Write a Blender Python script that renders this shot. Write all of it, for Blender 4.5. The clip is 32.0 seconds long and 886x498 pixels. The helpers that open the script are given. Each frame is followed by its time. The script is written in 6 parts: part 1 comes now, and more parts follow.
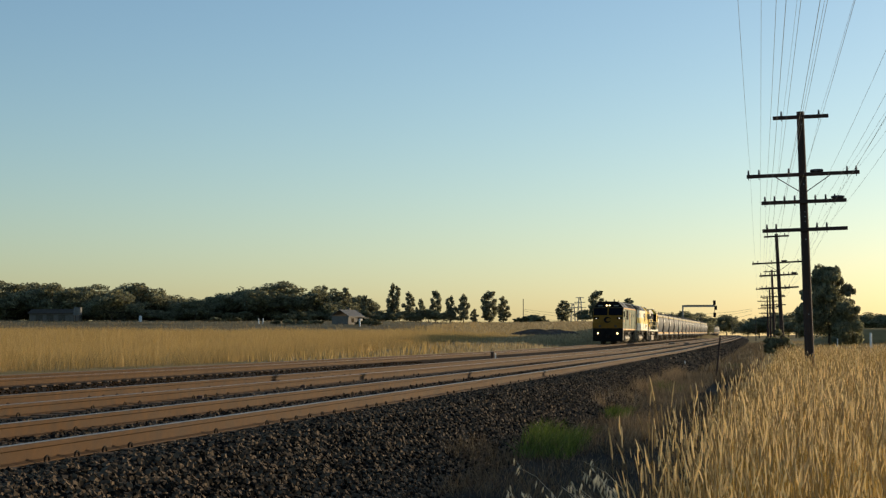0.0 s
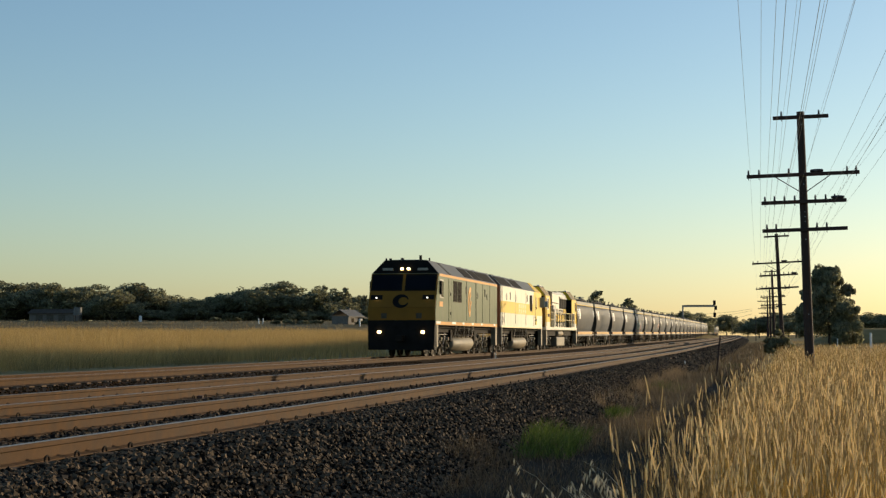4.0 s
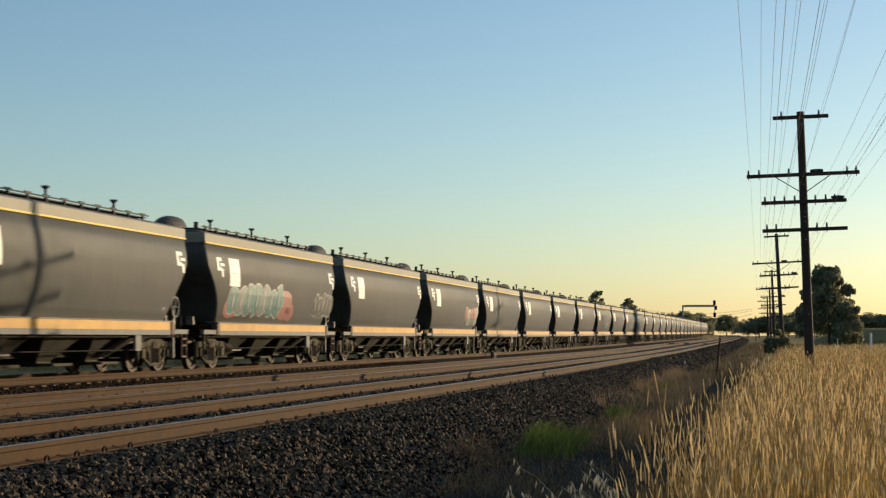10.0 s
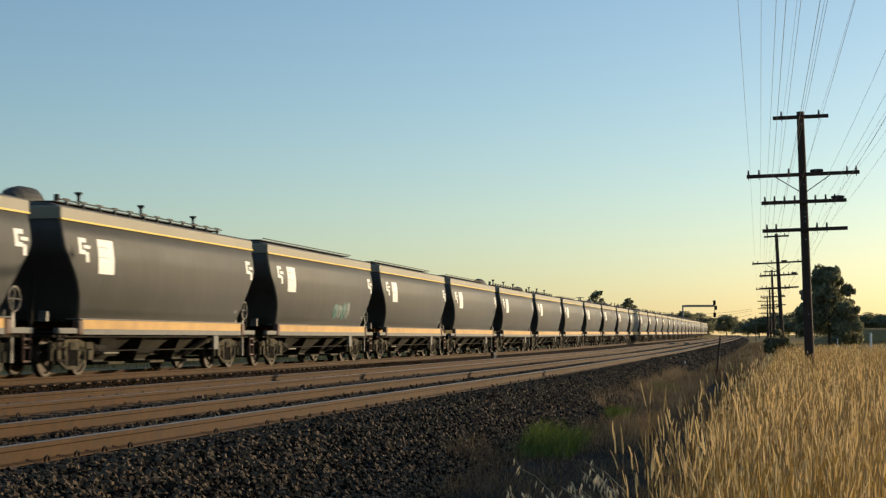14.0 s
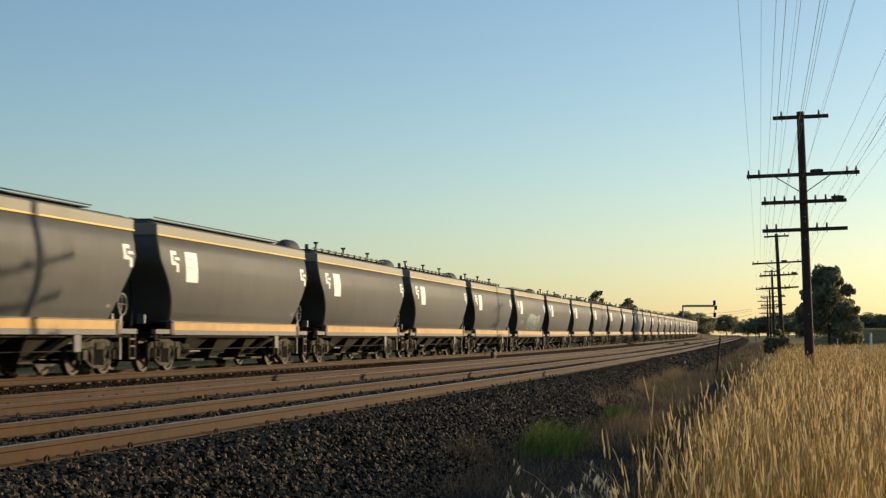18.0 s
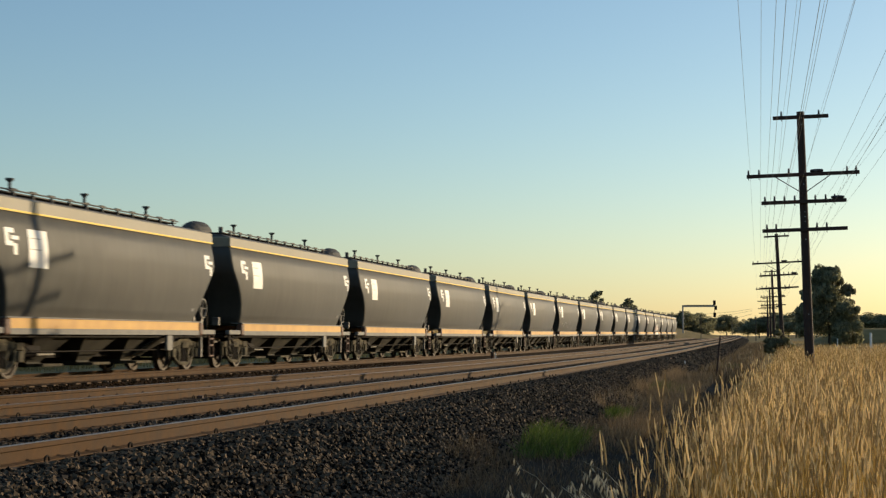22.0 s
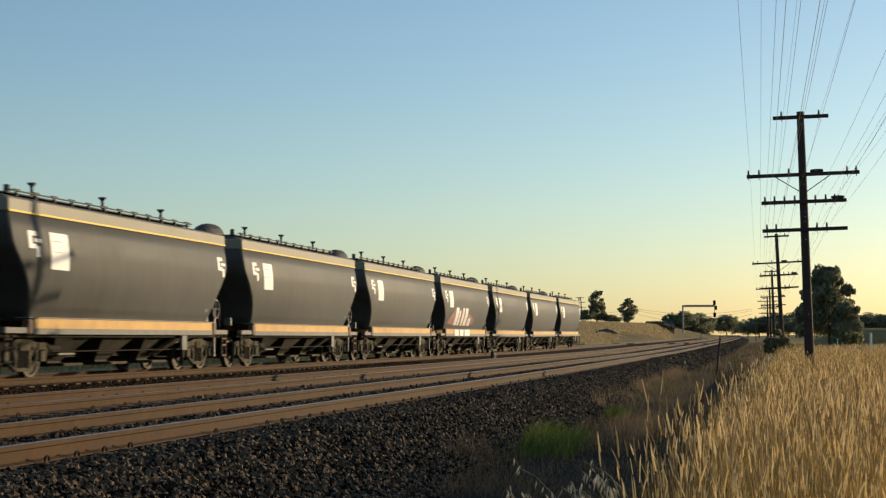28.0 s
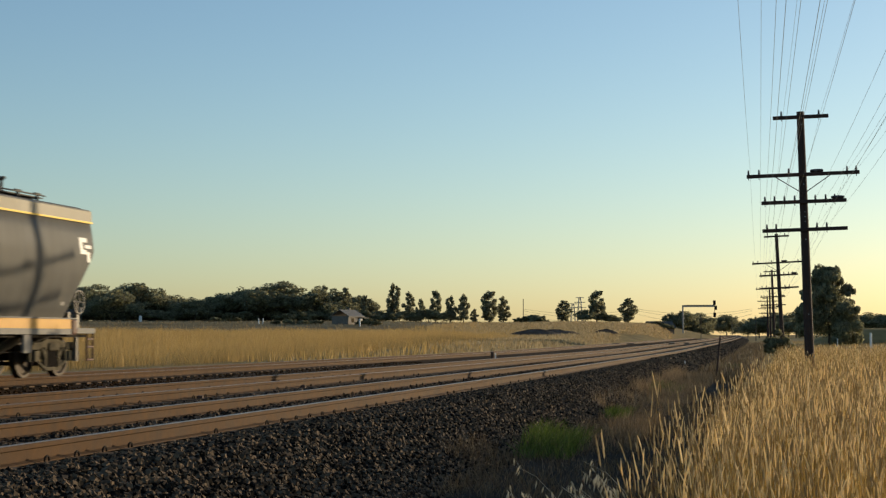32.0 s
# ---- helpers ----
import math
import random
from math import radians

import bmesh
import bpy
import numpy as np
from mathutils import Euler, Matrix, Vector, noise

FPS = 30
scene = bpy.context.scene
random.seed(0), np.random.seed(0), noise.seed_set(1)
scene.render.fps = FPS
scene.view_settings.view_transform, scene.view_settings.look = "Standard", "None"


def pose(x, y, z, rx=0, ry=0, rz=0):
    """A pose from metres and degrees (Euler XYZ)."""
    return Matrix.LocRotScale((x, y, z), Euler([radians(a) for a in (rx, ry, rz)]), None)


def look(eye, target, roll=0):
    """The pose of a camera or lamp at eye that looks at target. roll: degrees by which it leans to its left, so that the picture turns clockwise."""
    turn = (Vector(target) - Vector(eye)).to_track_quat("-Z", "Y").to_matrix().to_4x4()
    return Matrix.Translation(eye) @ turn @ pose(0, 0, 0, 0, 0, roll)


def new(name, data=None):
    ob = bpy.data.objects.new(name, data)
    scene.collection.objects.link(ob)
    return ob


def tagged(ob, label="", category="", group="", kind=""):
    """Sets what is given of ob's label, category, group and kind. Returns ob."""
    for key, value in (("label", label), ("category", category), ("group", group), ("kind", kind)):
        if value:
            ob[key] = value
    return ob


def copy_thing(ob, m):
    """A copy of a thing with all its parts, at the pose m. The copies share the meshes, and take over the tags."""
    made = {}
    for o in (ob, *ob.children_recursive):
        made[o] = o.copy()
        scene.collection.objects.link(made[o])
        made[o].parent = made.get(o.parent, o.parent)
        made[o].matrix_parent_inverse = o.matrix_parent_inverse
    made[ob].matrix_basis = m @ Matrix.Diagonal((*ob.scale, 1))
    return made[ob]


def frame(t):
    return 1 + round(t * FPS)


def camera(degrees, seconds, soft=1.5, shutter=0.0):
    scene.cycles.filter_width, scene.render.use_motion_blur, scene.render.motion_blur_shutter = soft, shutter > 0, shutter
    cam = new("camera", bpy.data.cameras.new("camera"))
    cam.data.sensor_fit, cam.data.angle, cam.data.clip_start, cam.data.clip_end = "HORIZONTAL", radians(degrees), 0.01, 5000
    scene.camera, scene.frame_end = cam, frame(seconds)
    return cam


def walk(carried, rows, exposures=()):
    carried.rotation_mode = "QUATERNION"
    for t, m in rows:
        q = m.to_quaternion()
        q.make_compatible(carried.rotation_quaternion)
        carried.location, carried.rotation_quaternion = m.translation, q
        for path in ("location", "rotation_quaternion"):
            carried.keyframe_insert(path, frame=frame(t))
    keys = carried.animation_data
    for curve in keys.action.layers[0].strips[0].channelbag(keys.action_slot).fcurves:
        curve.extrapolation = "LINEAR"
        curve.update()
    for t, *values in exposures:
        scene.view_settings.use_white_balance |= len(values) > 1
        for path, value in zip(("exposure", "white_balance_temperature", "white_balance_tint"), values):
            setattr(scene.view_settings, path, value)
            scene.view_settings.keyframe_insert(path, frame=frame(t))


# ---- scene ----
cam = camera(30.456, 32.0, soft=1.3, shutter=0.2)
EYE = pose(0, 0, 0.912, 93.085, 0, 0)
walk(cam, [(0, EYE), (32.0, EYE)], exposures=[(0, 0.0, 6430, 9), (32.0, 0.0, 6430, 9)])

# ---- light ----
SUN_AZ, SUN_EL = radians(53.5), radians(7.9)
world = bpy.data.worlds.new("world")
scene.world = world
world.use_nodes = True
wn, wl = world.node_tree.nodes, world.node_tree.links
sky = wn.new("ShaderNodeTexSky")
sky.sky_type = "NISHITA"
sky.sun_disc = False
sky.sun_elevation, sky.sun_rotation = SUN_EL, SUN_AZ
sky.air_density, sky.dust_density, sky.ozone_density = 0.96, 0.70, 2.35
wn["Background"].inputs["Strength"].default_value = 0.178
wl.new(sky.outputs[0], wn["Background"].inputs["Color"])

sun = new("sun", bpy.data.lights.new("sun", "SUN"))
sun.data.energy, sun.data.angle, sun.data.color = 4.6, radians(0.5), (1.0, 0.78, 0.50)
TO_SUN = Vector((math.sin(SUN_AZ) * math.cos(SUN_EL), math.cos(SUN_AZ) * math.cos(SUN_EL), math.sin(SUN_EL)))
sun.matrix_world = look(TO_SUN * 100, (0, 0, 0))

# ---- the railway's line: s metres along it, lat metres to the left of the camera ----
PHI, K1, K2, K3 = 0.21694, 0.00036, -0.00039, 0.00007
ALONG = Vector((math.sin(PHI), math.cos(PHI), 0))
ACROSS = Vector((-math.cos(PHI), math.sin(PHI), 0))


def bend(s):
    q = 0.5 * K1 * s * s if s > -20 else 0.5 * K1 * 400 - K1 * 20 * (s + 20)
    return q + 0.5 * K2 * max(s - 60.05, 0) ** 2 + 0.5 * K3 * max(s - 150, 0) ** 2


def grade(s):
    return -0.00058 * max(s - 30, 0) + 0.00299 * max(s - 110, 0)


def on_line(s, lat, z=0.0):
    p = ALONG * s + ACROSS * (lat + bend(s))
    p.z = z + grade(s)
    return p


def line_of(x, y):
    """s and lat of a place."""
    p = Vector((x, y, 0))
    s = p.dot(ALONG)
    return s, p.dot(ACROSS) - bend(s)


TRACKS = (7.29, 11.19, 17.5)     # centre lines
HALF = 0.84                      # half the distance of the rails' heads


# ---- materials ----
def mat(name, dark, light, scale=4.0, rough=0.8, metal=0.0, bump=0.0, bump_scale=None, blotch=0.0, vary=0.0, island=0.0, coat=0.0, spec=0.5, streak=0.0):
    """A surface whose colour wanders between two tones at two scales, with fine relief."""
    m = bpy.data.materials.new(name)
    m.use_nodes = True
    n, l = m.node_tree.nodes, m.node_tree.links
    b = n["Principled BSDF"]
    tc = n.new("ShaderNodeTexCoord")
    n1, n2 = n.new("ShaderNodeTexNoise"), n.new("ShaderNodeTexNoise")
    n1.inputs["Scale"].default_value, n1.inputs["Detail"].default_value = scale, 8
    n2.inputs["Scale"].default_value, n2.inputs["Detail"].default_value = scale * 0.13, 4
    l.new(tc.outputs["Object"], n1.inputs["Vector"])
    l.new(tc.outputs["Object"], n2.inputs["Vector"])
    mixf = n.new("ShaderNodeMath")
    mixf.operation = "MULTIPLY_ADD"
    l.new(n2.outputs["Fac"], mixf.inputs[0])
    mixf.inputs[1].default_value = 0.3 + blotch
    half = n.new("ShaderNodeMath")
    half.operation = "MULTIPLY"
    half.inputs[1].default_value = 0.7 - blotch
    l.new(n1.outputs["Fac"], half.inputs[0])
    l.new(half.outputs[0], mixf.inputs[2])
    last = mixf.outputs[0]
    if streak:
        mp, n4, ad = n.new("ShaderNodeMapping"), n.new("ShaderNodeTexNoise"), n.new("ShaderNodeMath")
        mp.inputs["Scale"].default_value = (2.6, 2.6, 0.22)
        n4.inputs["Scale"].default_value, n4.inputs["Detail"].default_value = 1.3, 6
        l.new(tc.outputs["Object"], mp.inputs["Vector"])
        l.new(mp.outputs[0], n4.inputs["Vector"])
        ad.operation = "MULTIPLY_ADD"
        ad.inputs[1].default_value = streak
        l.new(n4.outputs["Fac"], ad.inputs[0])
        sb = n.new("ShaderNodeMath")
        sb.operation = "SUBTRACT"
        sb.inputs[1].default_value = streak / 2
        l.new(last, sb.inputs[0])
        l.new(sb.outputs[0], ad.inputs[2])
        last = ad.outputs[0]
    if vary or island:
        src = n.new("ShaderNodeNewGeometry" if island else "ShaderNodeObjectInfo")
        out = src.outputs["Random Per Island" if island else "Random"]
        add = n.new("ShaderNodeMath")
        add.operation = "MULTIPLY_ADD"
        l.new(out, add.inputs[0])
        add.inputs[1].default_value = vary or island
        sub = n.new("ShaderNodeMath")
        sub.operation = "SUBTRACT"
        sub.inputs[1].default_value = (vary or island) / 2
        l.new(last, sub.inputs[0])
        l.new(sub.outputs[0], add.inputs[2])
        last = add.outputs[0]
    ramp = n.new("ShaderNodeValToRGB")
    ramp.color_ramp.elements[0].position, ramp.color_ramp.elements[1].position = 0.3, 0.7
    ramp.color_ramp.elements[0].color, ramp.color_ramp.elements[1].color = (*dark, 1), (*light, 1)
    l.new(last, ramp.inputs[0])
    l.new(ramp.outputs[0], b.inputs["Base Color"])
    b.inputs["Metallic"].default_value = metal
    rr = n.new("ShaderNodeMapRange")
    rr.inputs["To Min"].default_value, rr.inputs["To Max"].default_value = max(rough - 0.12, 0.03), min(rough + 0.12, 1)
    l.new(n1.outputs["Fac"], rr.inputs["Value"])
    l.new(rr.outputs[0], b.inputs["Roughness"])
    b.inputs["Coat Weight"].default_value = coat
    b.inputs["Specular IOR Level"].default_value = spec
    if bump:
        n3, bp = n.new("ShaderNodeTexNoise"), n.new("ShaderNodeBump")
        n3.inputs["Scale"].default_value, n3.inputs["Detail"].default_value = bump_scale or scale * 3, 5
        l.new(tc.outputs["Object"], n3.inputs["Vector"])
        bp.inputs["Distance"].default_value = bump
        l.new(n3.outputs["Fac"], bp.inputs["Height"])
        l.new(bp.outputs["Normal"], b.inputs["Normal"])
    return m


def leafy(name, dark, light, through_it=0.25, island=0.5, scale=2.0):
    """Thin leaves or straw: some light passes through."""
    m = mat(name, dark, light, scale, 0.7, island=island)
    n, l = m.node_tree.nodes, m.node_tree.links
    b, out = n["Principled BSDF"], n["Material Output"]
    tr, mx = n.new("ShaderNodeBsdfTranslucent"), n.new("ShaderNodeMixShader")
    mx.inputs[0].default_value = through_it
    l.new(b.inputs["Base Color"].links[0].from_socket, tr.inputs["Color"])
    l.new(b.outputs[0], mx.inputs[1])
    l.new(tr.outputs[0], mx.inputs[2])
    l.new(mx.outputs[0], out.inputs["Surface"])
    return m


def glow(name, colour, strength):
    m = bpy.data.materials.new(name)
    m.use_nodes = True
    b = m.node_tree.nodes["Principled BSDF"]
    b.inputs["Base Color"].default_value = (*colour, 1)
    b.inputs["Emission Color"].default_value = (*colour, 1)
    b.inputs["Emission Strength"].default_value = strength
    return m


SOIL = mat("soil", (0.19, 0.135, 0.055), (0.38, 0.28, 0.12), 0.35, 0.95, bump=0.05, bump_scale=8, spec=0.05)
PASTURE_SOIL = mat("pasture_soil", (0.10, 0.08, 0.036), (0.30, 0.235, 0.125), 0.12, 0.95, blotch=0.2, bump=0.05, bump_scale=3, spec=0.05)
FORMATION = mat("formation", (0.025, 0.0128, 0.005), (0.056, 0.0295, 0.0116), 3.0, 0.95, bump=0.02, bump_scale=30, spec=0.05)
BALLAST = mat("ballast", (0.010, 0.008, 0.006), (0.032, 0.025, 0.019), 12.0, 0.85, bump=0.05, bump_scale=22, spec=0.1)
STONE = mat("ballast_stone", (0.008, 0.0058, 0.004), (0.135, 0.095, 0.060), 9.0, 0.8, island=0.9, spec=0.1)
RUST = mat("rail_rust", (0.036, 0.0175, 0.0060), (0.092, 0.046, 0.0155), 6.0, 0.85, bump=0.002, bump_scale=60, spec=0.2)
RAIL_HEAD = mat("rail_head_steel", (0.20, 0.15, 0.10), (0.42, 0.33, 0.235), 5.0, 0.40, metal=1.0)
# Verge soil with the tall grass's shade put into its dark colour.
VERGE_SHADE = mat("verge_soil", (0.014, 0.011, 0.008), (0.055, 0.042, 0.028), 1.2, 0.95, bump=0.04, bump_scale=10, spec=0.05)
CONCRETE = mat("sleeper_concrete", (0.08, 0.05, 0.03), (0.17, 0.115, 0.072), 5.0, 0.9, bump=0.005, spec=0.1)


# ---- mesh helpers ----
def mesh_ob(name, verts, faces, material=None, parent=None, smooth=False):
    me = bpy.data.meshes.new(name)
    me.from_pydata([tuple(v) for v in verts], [], faces)
    if material:
        me.materials.append(material)
    if smooth:
        me.polygons.foreach_set("use_smooth", [True] * len(me.polygons))
    me.update()
    ob = new(name, me)
    if parent:
        ob.parent = parent
    return ob


def part(name, bm, material, parent=None, label="", smooth=False):
    me = bpy.data.meshes.new(name)
    bmesh.ops.recalc_face_normals(bm, faces=bm.faces)
    if smooth:
        for f in bm.faces:
            f.smooth = True
    bm.to_mesh(me)
    bm.free()
    me.materials.append(material)
    ob = new(name, me)
    if parent:
        ob.parent = parent
    if label:
        ob["label"] = label
    return ob


def again(ob, m, parent=None):
    """One more part on the same mesh."""
    o = new(ob.name.split(".")[0], ob.data)
    o.parent = parent or ob.parent
    o.matrix_basis = m
    if "label" in ob:
        o["label"] = ob["label"]
    return o


def empty(name, m=None):
    o = new(name)
    o.empty_display_size = 0.3
    if m:
        o.matrix_basis = m
    return o


def box(bm, x0, x1, y0, y1, z0, z1, bevel=0.0):
    made = bmesh.ops.create_cube(bm, size=1, matrix=Matrix.LocRotScale(((x0 + x1) / 2, (y0 + y1) / 2, (z0 + z1) / 2), None, (abs(x1 - x0), abs(y1 - y0), abs(z1 - z0))))
    if bevel:
        edges = list({e for v in made["verts"] for e in v.link_edges})
        bmesh.ops.bevel(bm, geom=edges, offset=bevel, segments=2, affect="EDGES", profile=0.5)
    return bm


def rod(bm, a, b, r, r2=None, seg=8):
    a, b = Vector(a), Vector(b)
    d = b - a
    m = Matrix.Translation((a + b) / 2) @ d.to_track_quat("Z", "Y").to_matrix().to_4x4()
    bmesh.ops.create_cone(bm, cap_ends=True, segments=seg, radius1=r, radius2=r if r2 is None else r2, depth=d.length, matrix=m)
    return bm


def rods(pairs, r, seg=6):
    bm = bmesh.new()
    for a, b in pairs:
        rod(bm, a, b, r, seg=seg)
    return bm


def boxed(*dims, bevel=0.0):
    return box(bmesh.new(), *dims, bevel=bevel)


def loft(rings, caps=True):
    """Rings of equally many points, joined into a closed skin."""
    bm = bmesh.new()
    vs = [[bm.verts.new(p) for p in ring] for ring in rings]
    k = len(rings[0])
    for a, b in zip(vs, vs[1:]):
        for i in range(k):
            bm.faces.new((a[i], a[(i + 1) % k], b[(i + 1) % k], b[i]))
    if caps:
        bm.faces.new(vs[0][::-1])
        bm.faces.new(vs[-1])
    return bm


def prism(profile, x0, x1, axis="x"):
    """A profile of (y, z) points drawn out from x0 to x1 (or of (x, z) points along y)."""
    if axis == "x":
        return loft([[(x, p[0], p[1]) for p in profile] for x in (x0, x1)])
    return loft([[(p[0], x, p[1]) for p in profile] for x in (x0, x1)])


# ---- ground ----
def smooth01(a, b, v):
    t = min(max((v - a) / (b - a), 0), 1)
    return t * t * (3 - 2 * t)


def ground_z(x, y):
    s, lat = line_of(x, y)
    far = math.hypot(x, y)
    g = grade(min(max(s, -200), 900)) * smooth01(90, 30, abs(lat))
    wob = 0.06 * noise.noise(Vector((x * 0.25, y * 0.25, 0))) + 0.25 * noise.noise(Vector((x * 0.012, y * 0.012, 3))) * smooth01(60, 200, far)
    wob *= smooth01(2, 22, abs(lat - 11) - 11) * 0.9 + (0.1 if lat < 5 else 0.0)
    if lat > 12:
        bearing = x / max(y, 1.0)
        share = 0.25 + 0.75 * smooth01(0.24, 0.13, bearing)
        rise = 1.1 * smooth01(100, 205, far) + 3.7 * smooth01(205, 345, far)
        return -0.62 + rise * share * (1 - 0.17 * smooth01(-0.05, 0.04, bearing) - 0.10 * smooth01(0.08, 0.14, bearing)) * smooth01(20.0, 25.5, lat) + wob + g
    z = -0.92 + (0.35 * smooth01(20, 70, s) + 0.1) * smooth01(2.6, 0.2, lat) + 0.9 * smooth01(90, 260, far) * smooth01(-5, -40, lat)
    return z + wob + g


def ground():
    r = [0.0] + [0.6 * 1.115 ** i for i in range(85)]
    dirs = 180
    verts, faces = [], []
    for q in r[1:]:
        for k in range(dirs):
            a = math.tau * k / dirs
            x, y = q * math.sin(a), q * math.cos(a)
            verts.append((x, y, ground_z(x, y)))
    for i in range(len(r) - 2):
        for k in range(dirs):
            a, b = i * dirs + k, i * dirs + (k + 1) % dirs
            faces.append((a, b, b + dirs, a + dirs))
    verts.append((0, 0, ground_z(0, 0)))
    for k in range(dirs):
        faces.append((len(verts) - 1, (k + 1) % dirs, k))
    ob = mesh_ob("ground", verts, faces, SOIL, smooth=True)
    ob.data.materials.append(PASTURE_SOIL)
    for f in ob.data.polygons:
        x, y, _ = f.center
        f.material_index = int(line_of(x, y)[1] > 60 and math.hypot(x, y) > 262 + 14 * noise.noise(Vector((x * 0.02, y * 0.02, 5))) and x / max(y, 1) < 0.03)
    return tagged(ob, "dry yellow-brown paddock soil with short straw", "ground", kind="structure")


ground()


def ribbon(name, profile, s0, s1, material, step=None, closed=False):
    """A profile of (lat, z) points drawn along the line."""
    ss, s = [], s0
    while s < s1:
        ss.append(s)
        s += 1.0 if abs(s) < 80 else 4.0 if s < 300 else 10.0
    ss.append(s1)
    verts, faces, k = [], [], len(profile)
    for s in ss:
        for lat, z in profile:
            verts.append(on_line(s, lat, z))
    for i in range(len(ss) - 1):
        for j in range(k if closed else k - 1):
            a, b = i * k + j, i * k + (j + 1) % k
            faces.append((a, b, b + k, a + k))
    return mesh_ob(name, verts, faces, material)


def bed():
    tagged(ribbon("verge", [(0.6, -0.83), (1.6, -0.80), (2.6, -0.86), (3.6, -0.86), (4.2, -0.9)], -20, 420, VERGE_SHADE), "bare verge beside the ballast, darkened for the grass's shade", "verge", kind="structure")
    near = [(3.3, -1.1), (4.1, -0.85), (5.55, -0.20), (5.75, -0.185), (9.6, -0.185), (9.75, -0.21)]
    tagged(ribbon("ballast_bed", near, -60, 900, BALLAST), "dark crushed basalt ballast shoulder under the tracks", "ballast", kind="structure")
    mid = [(9.4, -0.24), (9.7, -0.20), (18.9, -0.19), (20.2, -0.45), (21.5, -0.8)]
    tagged(ribbon("track_formation", mid, -60, 900, FORMATION), "rust-brown earthy track bed between the rails", "track bed", kind="structure")


bed()
def rail_profile(c):
    half = [(0.073, -0.170), (0.073, -0.158), (0.012, -0.142), (0.009, -0.052), (0.035, -0.040), (0.035, -0.008), (0.028, 0.0)]
    return [(c - x, z) for x, z in half] + [(c + x, z) for x, z in half[::-1]]


def rails():
    for t, centre in enumerate(TRACKS):
        track = tagged(empty("railway_track"), "pair of rusty steel rails with polished heads on ballast", "railway track", "railway tracks", kind="structure")
        for side in (-1, 1):
            c = centre + side * HALF
            r = ribbon("rail", rail_profile(c), -60, 900, RUST, closed=True)
            r.parent = track
            h = ribbon("rail_head", [(c - 0.03, 0.0), (c - 0.026, 0.004), (c + 0.026, 0.004), (c + 0.03, 0.0)], -60, 900, RAIL_HEAD)
            h.parent = r


rails()
# ---- the train ----
WAGON_GREY = mat("wagon_grey", (0.053, 0.0515, 0.046), (0.094, 0.091, 0.081), 1.2, 0.58, blotch=0.3, vary=0.3, bump=0.003, bump_scale=1.5, spec=0.15, streak=0.4)
for socket, value in (("Sheen Weight", 0.3), ("Sheen Roughness", 0.35), ("Sheen Tint", (0.95, 0.88, 0.76, 1))):     # sheen brightens sides seen at a grazing angle, in place of reflected sky
    WAGON_GREY.node_tree.nodes["Principled BSDF"].inputs[socket].default_value = value
WAGON_CAP = mat("wagon_cap", (0.20, 0.178, 0.125), (0.28, 0.25, 0.18), 1.5, 0.55, blotch=0.2, vary=0.2, spec=0.25)
ROOF_DARK = mat("roof_dark", (0.05, 0.05, 0.045), (0.11, 0.10, 0.09), 2.0, 0.7, spec=0.2)
SILL_YELLOW = mat("sill_yellow", (0.42, 0.21, 0.035), (0.66, 0.38, 0.095), 1.5, 0.55, blotch=0.2, spec=0.2)
SILL_GREY = mat("sill_grey", (0.10, 0.097, 0.09), (0.21, 0.20, 0.182), 2.0, 0.6, spec=0.2)
UNDER = mat("underframe_grime", (0.010, 0.008, 0.006), (0.03, 0.023, 0.017), 3.0, 0.8, bump=0.004, spec=0.1)
BOGIE_DUST = mat("bogie_dust", (0.015, 0.0125, 0.0085), (0.15, 0.128, 0.086), 4.0, 0.85, bump=0.004, spec=0.1)
WHEEL_STEEL = mat("wheel_steel", (0.022, 0.016, 0.011), (0.07, 0.052, 0.036), 5.0, 0.6, metal=0.3, spec=0.2)
WHITE_MARK = mat("white_mark", (0.62, 0.60, 0.55), (0.82, 0.80, 0.76), 3.0, 0.5)
BUFFER_RED = mat("buffer_rust", (0.06, 0.025, 0.012), (0.14, 0.06, 0.03), 4.0, 0.7)
PIPE_GREY = mat("pipe_grey", (0.06, 0.055, 0.05), (0.18, 0.165, 0.15), 4.0, 0.5, metal=0.3)
GREEN = mat("loco_green", (0.034, 0.060, 0.018), (0.072, 0.108, 0.042), 0.9, 0.42, blotch=0.3, bump=0.004, bump_scale=2, spec=0.15, streak=0.45)
LOCO_YELLOW = mat("loco_yellow", (0.70, 0.44, 0.02), (0.86, 0.58, 0.04), 1.0, 0.45, blotch=0.25, spec=0.2)
LOCO_ORANGE = mat("loco_orange", (0.50, 0.21, 0.02), (0.64, 0.30, 0.035), 1.0, 0.45, spec=0.2)
LOCO_WHITE = mat("loco_white", (0.60, 0.54, 0.40), (0.84, 0.79, 0.63), 1.0, 0.5, blotch=0.25, streak=0.3, spec=0.3)
LOCO_BLACK = mat("loco_black", (0.004, 0.0035, 0.003), (0.013, 0.012, 0.011), 3.0, 0.5, spec=0.06)
LOCO_ROOF = mat("loco_roof", (0.10, 0.10, 0.09), (0.17, 0.168, 0.155), 1.5, 0.55, blotch=0.2, spec=0.2)
# Yellow with shade put into the colour, for fronts turned from the sun.
LOCO_YELLOW_SHADED = mat("loco_nose", (0.17, 0.079, 0.007), (0.24, 0.113, 0.011), 1.2, 0.5, spec=0.15)
GRILLE = mat("grille_dark", (0.008, 0.007, 0.005), (0.025, 0.02, 0.015), 6.0, 0.8, spec=0.08)
